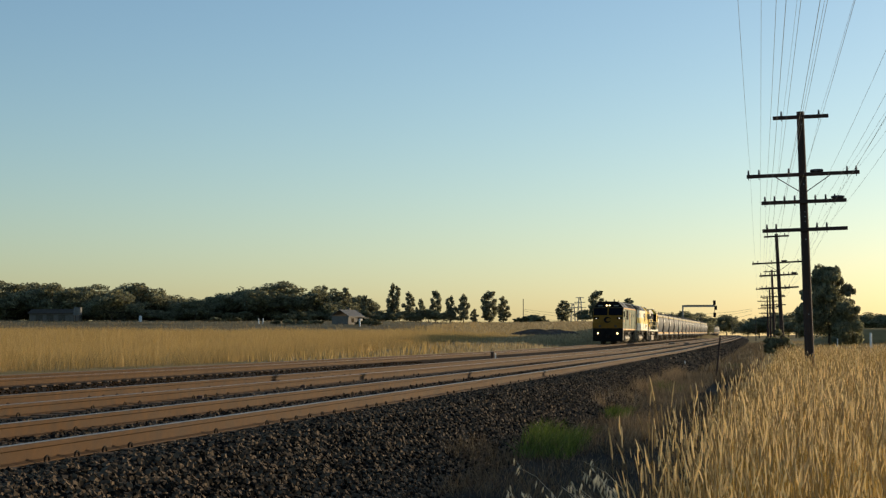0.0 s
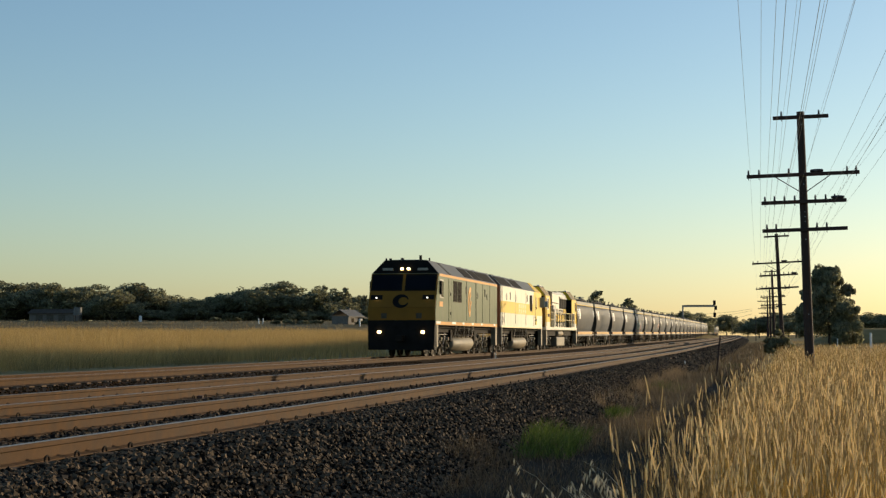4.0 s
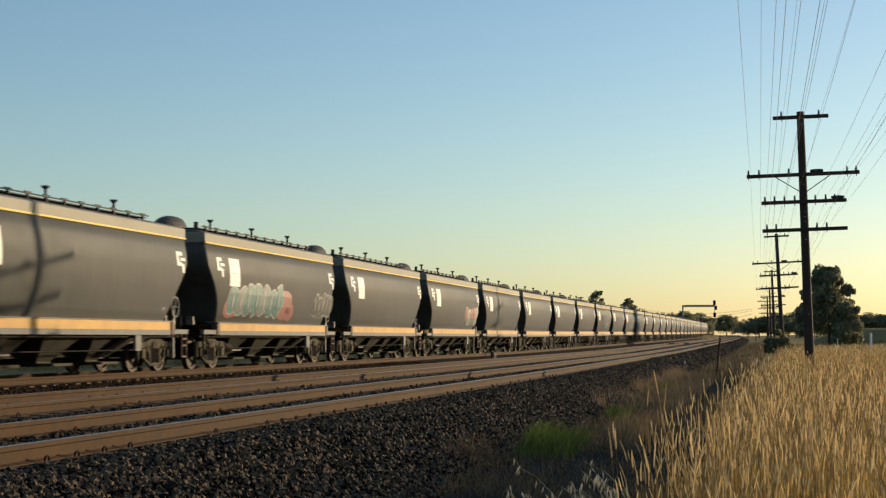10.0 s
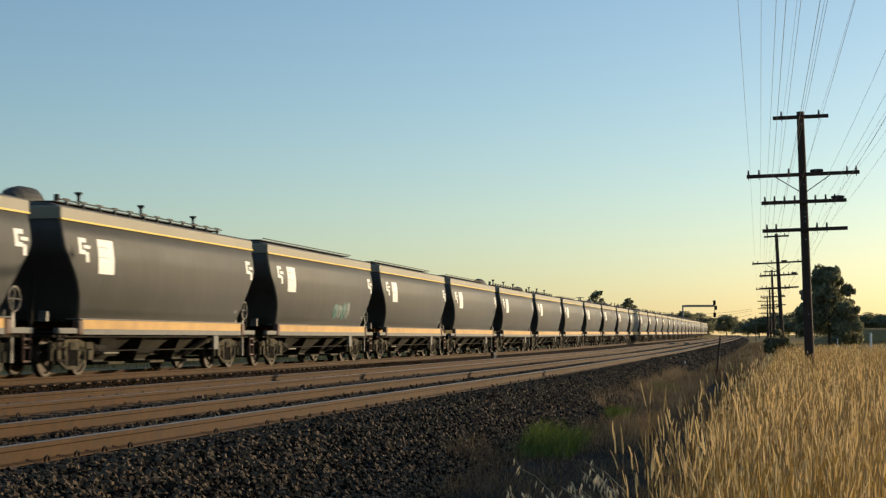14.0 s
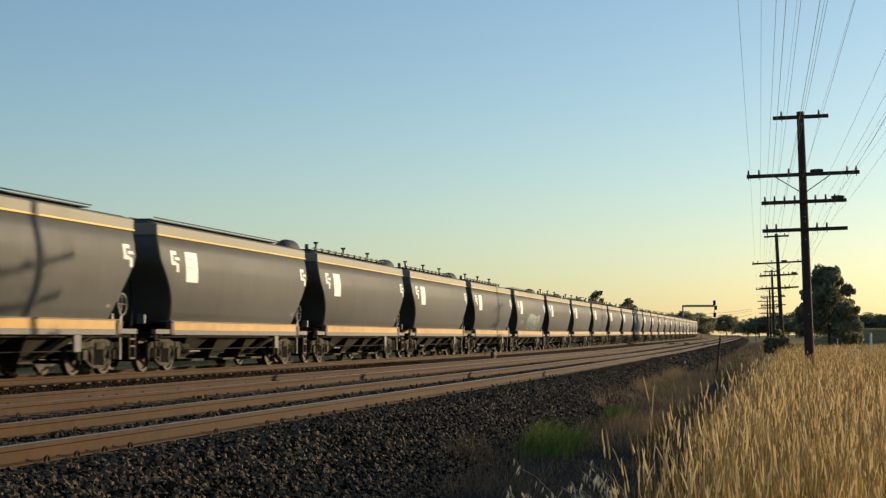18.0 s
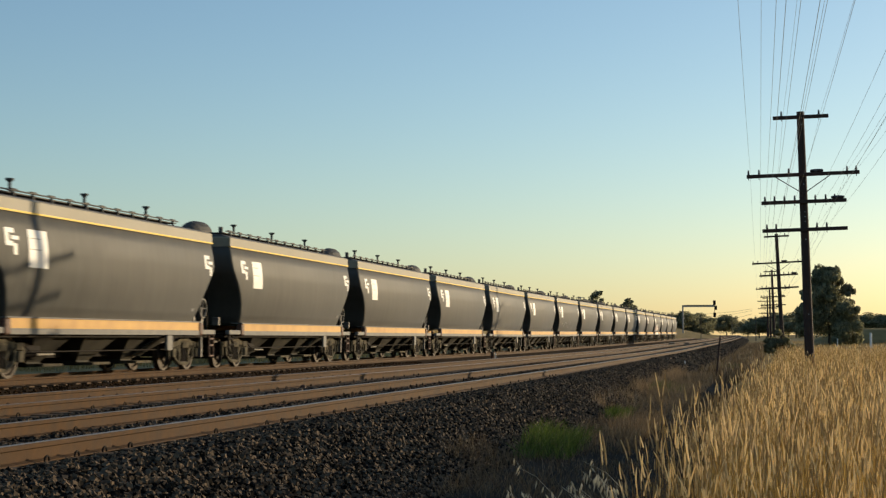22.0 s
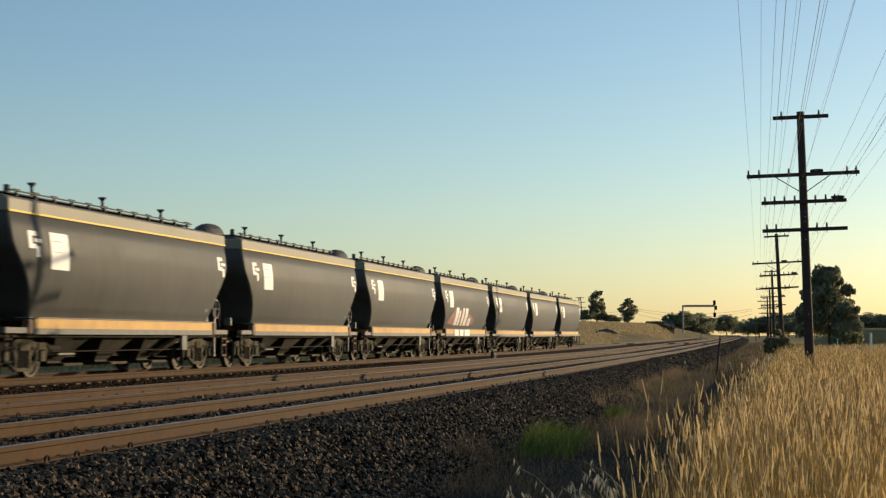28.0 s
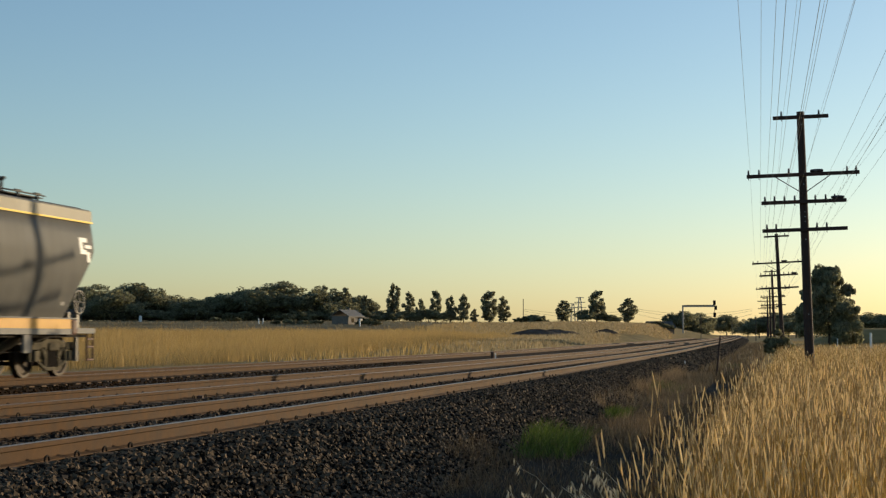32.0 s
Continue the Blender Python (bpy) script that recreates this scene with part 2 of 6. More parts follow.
LOUVRE = mat("louvre_brown", (0.05, 0.04, 0.027), (0.10, 0.08, 0.056), 6.0, 0.75, spec=0.1)
SEAM = mat("panel_seam", (0.04, 0.052, 0.028), (0.06, 0.075, 0.04), 4.0, 0.7)
TANK = mat("fuel_tank", (0.13, 0.108, 0.072), (0.25, 0.21, 0.145), 1.5, 0.6, blotch=0.25, spec=0.3)
END_BROWN = mat("end_brown", (0.25, 0.10, 0.035), (0.36, 0.15, 0.05), 1.5, 0.6)
GLASS_DARK = mat("cab_glass", (0.005, 0.006, 0.009), (0.008, 0.010, 0.014), 1.0, 0.10, spec=0.03)
# Blue reflection put into the glass's base colour.
GLASS_BLUE = mat("side_glass", (0.10, 0.16, 0.22), (0.16, 0.24, 0.32), 1.0, 0.12)
HEADLAMP = glow("headlamp", (1.0, 0.66, 0.26), 9)
CHUTE = mat("chute_grey", (0.014, 0.0125, 0.0095), (0.062, 0.055, 0.041), 2.5, 0.75, blotch=0.2, spec=0.15)
CAB_TAN = mat("cab_tan", (0.26, 0.19, 0.085), (0.38, 0.28, 0.13), 1.5, 0.6, blotch=0.2, spec=0.15)
BRACKET = mat("bracket_dust", (0.15, 0.13, 0.095), (0.34, 0.30, 0.225), 5.0, 0.8)
LETTER_PALE = mat("letter_pale", (0.74, 0.56, 0.20), (0.82, 0.66, 0.30), 3.0, 0.5)
LENS_GREY = mat("porthole_grey", (0.22, 0.205, 0.165), (0.34, 0.32, 0.26), 4.0, 0.5)
MARKER = glow("marker_lamp", (1.0, 0.9, 0.75), 3)
TEAL = mat("spray_teal", (0.02, 0.10, 0.095), (0.05, 0.17, 0.155), 3.0, 0.5)
PINK = mat("spray_pink", (0.20, 0.06, 0.05), (0.30, 0.10, 0.08), 3.0, 0.5)
SPRAY_GREY = mat("spray_grey", (0.09, 0.12, 0.115), (0.15, 0.18, 0.17), 3.0, 0.5)
RED_SPRAY = mat("spray_red", (0.16, 0.03, 0.02), (0.24, 0.055, 0.04), 3.0, 0.6)
PALE = mat("spray_pale", (0.22, 0.21, 0.195), (0.32, 0.31, 0.285), 3.0, 0.5)

LEVELS = ((1.32, 1.30, 1.24), (1.6, 1.39, 1.10), (1.9, 1.465, 0.93), (2.2, 1.515, 0.70), (2.5, 1.535, 0.42), (2.75, 1.53, 0.16), (2.93, 1.515, 0.03), (3.25, 1.465, 0.0), (3.58, 1.40, 0.0))
HALF_BODY = 6.85


def side_at(z):
    """Half the wagon body's width at a height."""
    return float(np.interp(z, [q[0] for q in LEVELS], [q[1] for q in LEVELS]))


def rounded(w, h, r, z, k=4):
    pts = []
    for cx, cy, a0 in ((w - r, h - r, 0), (-w + r, h - r, 90), (-w + r, -h + r, 180), (w - r, -h + r, 270)):
        for i in range(k):
            a = radians(a0 + 90 * i / (k - 1))
            pts.append((cx + r * math.cos(a), cy + r * math.sin(a), z))
    return pts


def decal(name, x0, x1, z0, z1, material, parent, out=0.006, label="", slant=0.0, rows=5):
    """A painted patch that follows the wagon's curved near side."""
    bm = bmesh.new()
    zs = [z0 + (z1 - z0) * i / rows for i in range(rows + 1)]
    rim = []
    for z in zs:
        y, k = -side_at(z), slant * (z - z0)
        rim.append([bm.verts.new((x, y - o, z)) for x, o in ((x0 + k, out), (x1 + k, out), (x1 + k, -0.004), (x0 + k, -0.004))])
    for a, b in zip(rim, rim[1:]):
        for i in range(4):
            bm.faces.new((a[i], a[(i + 1) % 4], b[(i + 1) % 4], b[i]))
    bm.faces.new(rim[0])
    bm.faces.new(rim[-1][::-1])
    return part(name, bm, material, parent, label)


def wheel_mesh(r, name, parent):
    """A wheel set's wheel on the y axis: flange, tread, dished web and hub."""
    prof = [(0.0, 0.10), (0.06, 0.10), (0.11, 0.085), (0.16, 0.03), (r * 0.78, 0.02), (r * 0.86, 0.065), (r, 0.065), (r, -0.045), (r + 0.028, -0.05), (r + 0.028, -0.075), (r * 0.86, -0.075), (r * 0.8, -0.01), (0.15, -0.02), (0.0, -0.06)]
    k = 24
    rings = [[(q * math.cos(math.tau * i / k), -y, q * math.sin(math.tau * i / k)) for i in range(k)] for q, y in prof[1:-1]]
    bm = loft(rings)
    return part(name, bm, WHEEL_STEEL, parent, smooth=False)


def wagon_bogie(wagon, x):
    bogie = part("bogie", boxed(-0.25, 0.25, -1.0, 1.0, 0.42, 0.72, bevel=0.03), UNDER, wagon, "dusty cast three-piece bogie")
    bogie.matrix_basis = pose(x, 0, 0)
    first = None
    for y in (-1.12, 1.03):
        bm = prism([(-1.14, 0.66), (-1.14, 0.76), (-0.55, 0.80), (-0.3, 0.86), (0.3, 0.86), (0.55, 0.80), (1.14, 0.76), (1.14, 0.66), (0.5, 0.68), (-0.5, 0.68)], y, y + 0.09, axis="y")
        for sx in (-1, 1):
            box(bm, min(sx * 1.06, sx * 1.14), max(sx * 1.06, sx * 1.14), y, y + 0.09, 0.36, 0.70)
            box(bm, min(sx * 0.66, sx * 0.74), max(sx * 0.66, sx * 0.74), y, y + 0.09, 0.34, 0.70)
            box(bm, min(sx * 0.30, sx * 0.38), max(sx * 0.30, sx * 0.38), y, y + 0.09, 0.20, 0.70)
            rod(bm, (sx * 0.70, y + 0.045, 0.36), (sx * 0.34, y + 0.045, 0.19), 0.05, seg=6)
        box(bm, -0.38, 0.38, y, y + 0.09, 0.15, 0.23, bevel=0.02)
        for sx in (-1, 1):
            rod(bm, (sx * 0.62, y + 0.045, 0.74), (sx * 0.30, y + 0.045, 0.42), 0.055, seg=6)
            box(bm, sx * 0.89 - 0.2, sx * 0.89 + 0.2, y - 0.035, y + 0.09, 0.62, 0.79, bevel=0.03)
        box(bm, -0.24, 0.24, y - 0.05, y + 0.09, 0.60, 0.78, bevel=0.04)
        part("side_frame", bm, BOGIE_DUST, bogie, "dusty cast bogie side frame")
    for px in (-0.89, 0.89):
        w = wheel_mesh(0.46, "wheel", bogie) if first is None else again(first, Matrix())
        first = first or w
        w.matrix_basis = pose(px, -0.80, 0.46)
        again(first, pose(px, 0.80, 0.46, 0, 0, 180))
        part("axle", rod(bmesh.new(), (px, -1.16, 0.46), (px, 1.16, 0.46), 0.075), UNDER, bogie)
        part("axle_box", boxed(px - 0.13, px + 0.13, -1.19, -1.03, 0.36, 0.60, bevel=0.02), BOGIE_DUST, bogie)
    for dx in (-0.16, 0.0, 0.16):
        part("spring", rod(bmesh.new(), (dx, -1.06, 0.24), (dx, -1.06, 0.62), 0.06), UNDER, bogie)
    part("brake_beam", rods([((-0.35, -0.9, 0.3), (-0.35, 0.9, 0.3)), ((0.35, -0.9, 0.3), (0.35, 0.9, 0.3))], 0.04), UNDER, bogie)
    return bogie


def logo_mark(wagon, x, z):
    """A blocky white company mark."""
    bars = ((0.00, 0.42, 0.40, 0.50), (0.00, 0.16, 0.14, 0.40), (0.00, 0.34, 0.12, 0.22), (0.28, 0.62, 0.26, 0.34), (0.36, 0.52, -0.06, 0.18))
    for x0, x1, z0, z1 in bars:
        decal("company_mark", x + x0, x + x1, z + z0, z + z1, WHITE_MARK, wagon, rows=2)


def build_wagon():
    w = empty("grain_wagon")
    part("hopper_body", loft([rounded(HALF_BODY - e, wd, 0.10, z) for z, wd, e in LEVELS]), WAGON_GREY, w, "smooth curved grey hopper body", smooth=True)
    cap = [(3.58, 1.425, 0.0), (3.84, 1.42, 0.0), (3.88, 1.37, 0.03)]
    part("top_band", loft([rounded(HALF_BODY + 0.02 - e, wd, 0.08, z) for z, wd, e in cap]), WAGON_CAP, w, "pale beige top band")
    part("pin_stripe", boxed(-HALF_BODY + 0.02, HALF_BODY - 0.02, -1.44, 1.44, 3.560, 3.600), LOCO_YELLOW, w, "thin yellow stripe")
    roof = [(3.87, 1.35, 0.04), (3.95, 1.1, 0.1), (3.99, 0.6, 0.15)]
    part("roof", loft([rounded(HALF_BODY - e, wd, 0.05, z) for z, wd, e in roof]), ROOF_DARK, w)
    # roof walkway, hatch rail and lugs
    part("roof_walk", boxed(-6.1, 5.2, -0.95, -0.35, 4.03, 4.055), ROOF_DARK, w)
    part("hatch_rail", rods([((-6.0, -1.0, 4.09), (5.2, -1.0, 4.09)), ((-6.0, -0.3, 4.09), (5.2, -0.3, 4.09))], 0.018), ROOF_DARK, w)
    lug0 = None
    for i in range(12):
        x = -5.6 + 0.95 * i
        if lug0 is None:
            lug0 = part("hatch_lug", box(boxed(-0.14, 0.14, -0.03, 0.03, 4.10, 4.135), -0.02, 0.02, -0.03, 0.03, 3.92, 4.1), ROOF_DARK, w)
            lug0.matrix_basis = pose(x, -0.98, 0)
        else:
            again(lug0, pose(x, -0.98, 0))
    for x in (-3.97, 0.0, 3.97):
        bm = rod(bmesh.new(), (x, -0.55, 3.95), (x, -0.55, 4.40), 0.038, seg=10)
        rod(bm, (x, -0.55, 4.39), (x, -0.55, 4.43), 0.10, seg=12)
        rod(bm, (x, -0.55, 4.34), (x, -0.55, 4.39), 0.04, 0.085, seg=12)
        part("roof_vent", bm, ROOF_DARK, w, "black mushroom vent")
    arch = lambda x, q: [(x, -0.42 * q, 3.9)] + [(x, -0.42 * q * math.cos(a), 3.98 + 0.44 * q * math.sin(a)) for a in [math.pi * i / 10 for i in range(11)]] + [(x, 0.42 * q, 3.9)]
    part("hatch_housing", loft([arch(x, q) for x, q in ((-6.75, 0.25), (-6.6, 0.62), (-6.4, 0.84), (-6.1, 0.97), (-5.85, 1.0), (-5.55, 1.0))]), ROOF_DARK, w, "dark rounded end housing")
    part("breather_stub", rod(bmesh.new(), (-5.2, -0.55, 3.95), (-5.2, -0.55, 4.28), 0.07, seg=10), ROOF_DARK, w)
    # sills
    for s in (-1, 1):
        part("yellow_sill", boxed(-5.66, 5.66, s * 1.40, s * 1.46, 1.095, 1.31), SILL_YELLOW, w, "bright yellow side sill")
        part("grey_sill", boxed(-5.66, 5.66, s * 1.38, s * 1.475, 0.965, 1.092), SILL_GREY, w)
        part("sill_flange", boxed(-5.9, 5.9, s * 1.15, s * 1.49, 1.312, 1.34), SILL_GREY, w)
        for e in (-1, 1):
            part("end_sill", boxed(e * 5.98, e * 6.98, s * 1.34, s * 1.47, 0.985, 1.115, bevel=0.01), SILL_GREY, w)
            part("jacking_block", boxed(e * 5.68, e * 5.95, s * 1.32, s * 1.50, 0.95, 1.30, bevel=0.05), BUFFER_RED, w)
    # Below the sill, two added dark boxes block the bright view underneath.
    part("centre_sill", box(box(boxed(-7.1, 7.1, -0.25, 0.25, 0.75, 1.1), -4.3, 4.3, -0.30, 0.30, 0.42, 0.8), -3.9, 3.9, 0.5, 0.8, 0.3, 0.95), UNDER, w)
    part("floor_frame", boxed(-6.9, 6.9, -1.30, 1.30, 0.90, 0.97), UNDER, w)
    for e in (-1, 1):
        part("end_platform", boxed(e * 5.6, e * 6.95, -1.32, 1.32, 1.0, 1.04), UNDER, w)
        bm = boxed(e * 6.95, e * 7.25, -0.10, 0.10, 0.78, 0.98, bevel=0.02)
        box(bm, e * 7.22, e * 7.60, -0.14, 0.14, 0.72, 1.02, bevel=0.03)
        part("coupler", bm, UNDER, w)
        for y in (-0.6, 0.6):
            part("end_post", rods([((e * 6.6, y, 1.04), (e * 6.55, y, 2.4))], 0.05), UNDER, w)
    for x in (-2.7, 0.0, 2.7):
        bm = loft([[(x - 1.05, -1.1, 0.96), (x + 1.05, -1.1, 0.96), (x + 1.05, 1.1, 0.96), (x - 1.05, 1.1, 0.96)], [(x - 0.35, -0.55, 0.34), (x + 0.35, -0.55, 0.34), (x + 0.35, 0.55, 0.34), (x - 0.35, 0.55, 0.34)], [(x - 0.38, -0.6, 0.22), (x + 0.38, -0.6, 0.22), (x + 0.38, 0.6, 0.22), (x - 0.38, 0.6, 0.22)]])
        part("discharge_chute", bm, CHUTE, w)
        part("chute_gate", boxed(x - 0.5, x + 0.5, -1.05, -0.6, 0.24, 0.30), BOGIE_DUST, w)
    part("brake_pipe", rods([((-4.2, -1.2, 0.58), (4.2, -1.2, 0.58)), ((-4.2, -1.2, 0.58), (-4.4, -1.0, 0.9)), ((4.2, -1.2, 0.58), (4.4, -1.0, 0.9))], 0.018), UNDER, w)
    for x0 in (-3.95,):
        part("gate_rod", rods([((x0, -1.24, 0.52), (x0 + 0.85, -1.24, 0.52))], 0.026), BRACKET, w, "pale gate operating rod")
    for x0, e in ((-4.15, 1), (4.15, -1)):
        part("slope_sheet", loft([[(x0, -1.28, 0.95), (x0 + e * 0.95, -1.28, 0.95), (x0 + e * 1.55, -0.75, 0.42), (x0 + e * 0.95, -0.75, 0.42)], [(x0, -1.2, 0.95), (x0 + e * 0.95, -1.2, 0.95), (x0 + e * 1.55, -0.7, 0.42), (x0 + e * 0.95, -0.7, 0.42)]]), CHUTE, w, "dusty sloping hopper sheet")
    part("data_box", boxed(3.35, 3.72, -1.45, -1.38, 0.56, 0.955, bevel=0.01), SILL_GREY, w, "pale grey control box")
    part("air_cylinder", rod(bmesh.new(), (-4.2, -0.9, 0.62), (-3.4, -0.9, 0.62), 0.17, seg=12), UNDER, w)
    # handbrake at the rear end
    bm = bmesh.new()
    ring = [(6.42 + 0.27 * math.cos(math.tau * i / 16), -1.30, 1.72 + 0.27 * math.sin(math.tau * i / 16)) for i in range(16)]
    for a, b in zip(ring, ring[1:] + ring[:1]):
        rod(bm, a, b, 0.02, seg=6)
    for i in (0, 4, 8, 12):
        rod(bm, ring[i], (6.42, -1.30, 1.72), 0.014, seg=5)
    part("handbrake_wheel", bm, PIPE_GREY, w, "grey spoked handbrake wheel")
    part("brake_post", boxed(6.36, 6.48, -1.28, -1.20, 0.35, 1.75), PIPE_GREY, w)
    for e in (-1, 1):
        ladder = [((e * 6.62, -1.42, 0.36), (e * 6.62, -1.42, 1.0)), ((e * 6.95, -1.42, 0.36), (e * 6.95, -1.42, 1.0))] + [((e * 6.62, -1.42, q), (e * 6.95, -1.42, q)) for q in (0.38, 0.68, 0.86)]
        part("step_ladder", rods(ladder, 0.03), BUFFER_RED if e > 0 else UNDER, w)
        part("tail_lamp_bracket", boxed(e * 6.5, e * 6.62, -1.0, -0.8, 1.25, 1.5, bevel=0.02), PIPE_GREY, w)
    wagon_bogie(w, -5.45)
    wagon_bogie(w, 5.45)
    logo_mark(w, -6.05, 2.70)
    logo_mark(w, 5.98, 2.70)
    decal("data_panel", -4.98, -4.05, 2.40, 3.22, WHITE_MARK, w, label="white painted data panel")
    for z in (2.78, 3.02):
        decal("panel_line", -4.90, -4.40, z, z + 0.022, LENS_GREY, w, out=0.010, rows=1)
    decal("small_mark", 5.2, 5.4, 1.62, 1.70, PALE, w, rows=1)
    return tagged(w, "dark grey curved-side grain hopper wagon with yellow sill", "hopper wagon", "grain wagons of the train")


def side_shape(name, pts, material, wagon, out):
    """A painted outline of (x, z) points laid on the curved near side, in level strips."""
    zlo, zhi = min(p[1] for p in pts), max(p[1] for p in pts)
    rows = 9
    bm = bmesh.new()
    rim = []
    for r in range(rows + 1):
        z = zlo + (zhi - zlo) * min(max(r / rows, 0.02), 0.98)
        xs = []
        for (xa, za), (xb, zb) in zip(pts, pts[1:] + pts[:1]):
            if (za - z) * (zb - z) <= 0 and za != zb:
                xs.append(xa + (xb - xa) * (z - za) / (zb - za))
        x0, x1, y = min(xs), max(xs), -side_at(z)
        rim.append([bm.verts.new(c) for c in ((x0, y - out, z), (x1, y - out, z), (x1, y + 0.004, z), (x0, y + 0.004, z))])
    for a, b in zip(rim, rim[1:]):
        for i in range(4):
            bm.faces.new((a[i], a[(i + 1) % 4], b[(i + 1) % 4], b[i]))
    bm.faces.new(rim[0])
    bm.faces.new(rim[-1][::-1])
    return part(name, bm, material, wagon)


def blob(cx, cz, rx, rz, rng, k=14, lean=0.0):
    pts = []
    for i in range(k):
        a = math.tau * i / k
        f = rng.uniform(0.85, 1.12)
        pts.append((cx + rx * f * math.cos(a) + lean * math.sin(a) * rz, cz + rz * f * math.sin(a)))
    return pts


def bubbles(wagon, x0, x1, z0, z1, fill, rim, count, seed):
    """Swelling sprayed shapes with pale rims that spell nothing."""
    rng = random.Random(seed)
    step = (x1 - x0) / count
    for k in range(count):
        cx = x0 + step * (k + 0.5)
        hz = (z1 - z0) / 2 * rng.uniform(0.75, 1.0)
        cz = z0 + hz
        shape = blob(cx, cz, step * 0.62, hz, rng, lean=0.25)
        if rim:
            side_shape("spray_paint", [(cx + (x - cx) * 1.16, cz + (z - cz) * 1.12) for x, z in shape], rim, wagon, 0.006 + 0.002 * (k % 3))
        side_shape("spray_paint", shape, fill[k % len(fill)], wagon, 0.013 + 0.002 * (k % 3))
        side_shape("spray_paint", blob(cx - 0.05, cz, step * 0.10, hz * 0.6, rng), rim or fill[0], wagon, 0.021)


TRAIN = []
PITCH = 15.2226
FIRST = 44.85 - 2 * PITCH
wagon0 = build_wagon()
TRAIN.append((wagon0, FIRST, 5.45))
for i in range(1, 40):
    w = copy_thing(wagon0, Matrix())
    TRAIN.append((w, FIRST + PITCH * i, 5.45))
PAINTED = "dark grey grain hopper wagon with sprayed paint on its side"
w = TRAIN[4][0]
rng = random.Random(2)
for cx, cz, rx, rz in ((-4.6, 1.75, 0.7, 0.3), (0.5, 1.95, 0.9, 0.5), (1.3, 1.75, 0.5, 0.3)):
    side_shape("spray_paint", blob(cx, cz, rx, rz, rng), PINK, w, 0.005)
bubbles(w, -4.9, 0.3, 1.55, 2.62, (TEAL, SPRAY_GREY, TEAL), PALE, 7, 4)
bubbles(w, 4.1, 6.4, 1.62, 2.45, (WAGON_GREY,), PALE, 5, 5)
w["label"] = PAINTED
w = TRAIN[6][0]
bubbles(w, 2.6, 6.2, 1.85, 2.55, (PINK, PALE, PINK), PINK, 5, 6)
bubbles(w, 2.9, 6.0, 1.5, 1.95, (TEAL, PALE, TEAL), PINK, 5, 7)
w["label"] = PAINTED
w = TRAIN[21][0]
side_shape("spray_paint", [(-1.2, 1.48), (2.6, 1.48), (2.9, 2.2), (1.6, 2.42), (0.4, 2.5), (-1.1, 2.45)], TEAL, w, 0.006)
bubbles(w, -1.9, 3.9, 1.5, 2.4, (SPRAY_GREY, TEAL, TEAL, TEAL, TEAL, SPRAY_GREY, WAGON_GREY), PALE, 9, 8)
for k in range(4):
    decal("spray_paint", -4.5 + 0.32 * k, -4.36 + 0.32 * k, 1.78, 2.0, PALE, w, rows=2, slant=0.3)
w["label"] = PAINTED
w = TRAIN[11][0]
bubbles(w, 1.0, 3.2, 1.6, 2.2, (TEAL, SPRAY_GREY), TEAL, 4, 9)
w["label"] = PAINTED
w = TRAIN[36][0]
side_shape("spray_paint", [(-5.3, 1.62), (-3.6, 1.5), (1.0, 1.5), (2.3, 1.75), (1.0, 2.1), (-3.4, 2.35)], RED_SPRAY, w, 0.005)
for k, (x0, x1) in enumerate(((-3.5, -2.75), (-2.55, -2.15), (-1.7, -1.2), (-0.9, -0.2), (0.15, 0.9))):
    decal("spray_paint", x0, x1, 1.52, 2.42 - 0.14 * (k == 1) - 0.5 * (k == 4), WHITE_MARK, w, out=0.012, slant=0.35, rows=4)
for x0, x1 in ((-3.5, -2.4), (-2.1, -1.1), (-0.8, 0.7)):
    part("spray_paint", boxed(x0, x1, -1.482, -1.455, 0.99, 1.30), WHITE_MARK, w)
w["label"] = PAINTED


def scribble(wagon, knots, width=0.022):
    """One sprayed line that swings from knot to knot over the curved side."""
    bm, last = bmesh.new(), None
    for (xa, za), (xb, zb) in zip(knots, knots[1:]):
        for k in range(12):
            f = k / 12
            x, z = xa + (xb - xa) * f, za + (zb - za) * (0.5 - 0.5 * math.cos(math.pi * f))
            pair = [bm.verts.new((x, -side_at(z + d) - 0.006, z + d)) for d in (-width, width)]
            if last:
                bm.faces.new((last[0], pair[0], pair[1], last[1]))
            last = pair
    bmesh.ops.solidify(bm, geom=list(bm.faces), thickness=0.004)
    return part("spray_paint", bm, PALE, wagon, "one pale wavy sprayed line")


w = TRAIN[29][0]
scribble(w, ((-4.05, 2.0), (-3.4, 1.7), (-1.9, 2.05), (-0.3, 1.65), (0.9, 2.05), (1.95, 1.6), (3.1, 1.95), (3.95, 1.75)))
w["label"] = "dark grey grain hopper wagon with a pale wavy sprayed line"
# wagons with low flat roofs
for i in (11, 12, 13, 16, 17, 21):
    for o in list(TRAIN[i][0].children):
        if o.name.split(".")[0] in ("roof_vent", "hatch_housing", "hatch_lug", "breather_stub"):
            bpy.data.objects.remove(o)


# ---- locomotives ----
BROAD = 1.14                     # bodies stand wider than their bogies


def panel(name, x0, x1, z0, z1, material, parent, y=-1.44, out=0.012, label="", bevel=0.0):
    return part(name, boxed(x0, x1, y - out, y + 0.02, z0, z1, bevel=bevel), material, parent, label)


def quad_slab(name, corners, thick, material, parent, label=""):
    """A slab over four corners, pushed out along their normal."""
    c = [Vector(p) for p in corners]
    n = (c[1] - c[0]).cross(c[3] - c[0]).normalized() * thick
    return part(name, loft([[p - n * 0.3 for p in c], [p + n for p in c]]), material, parent, label)


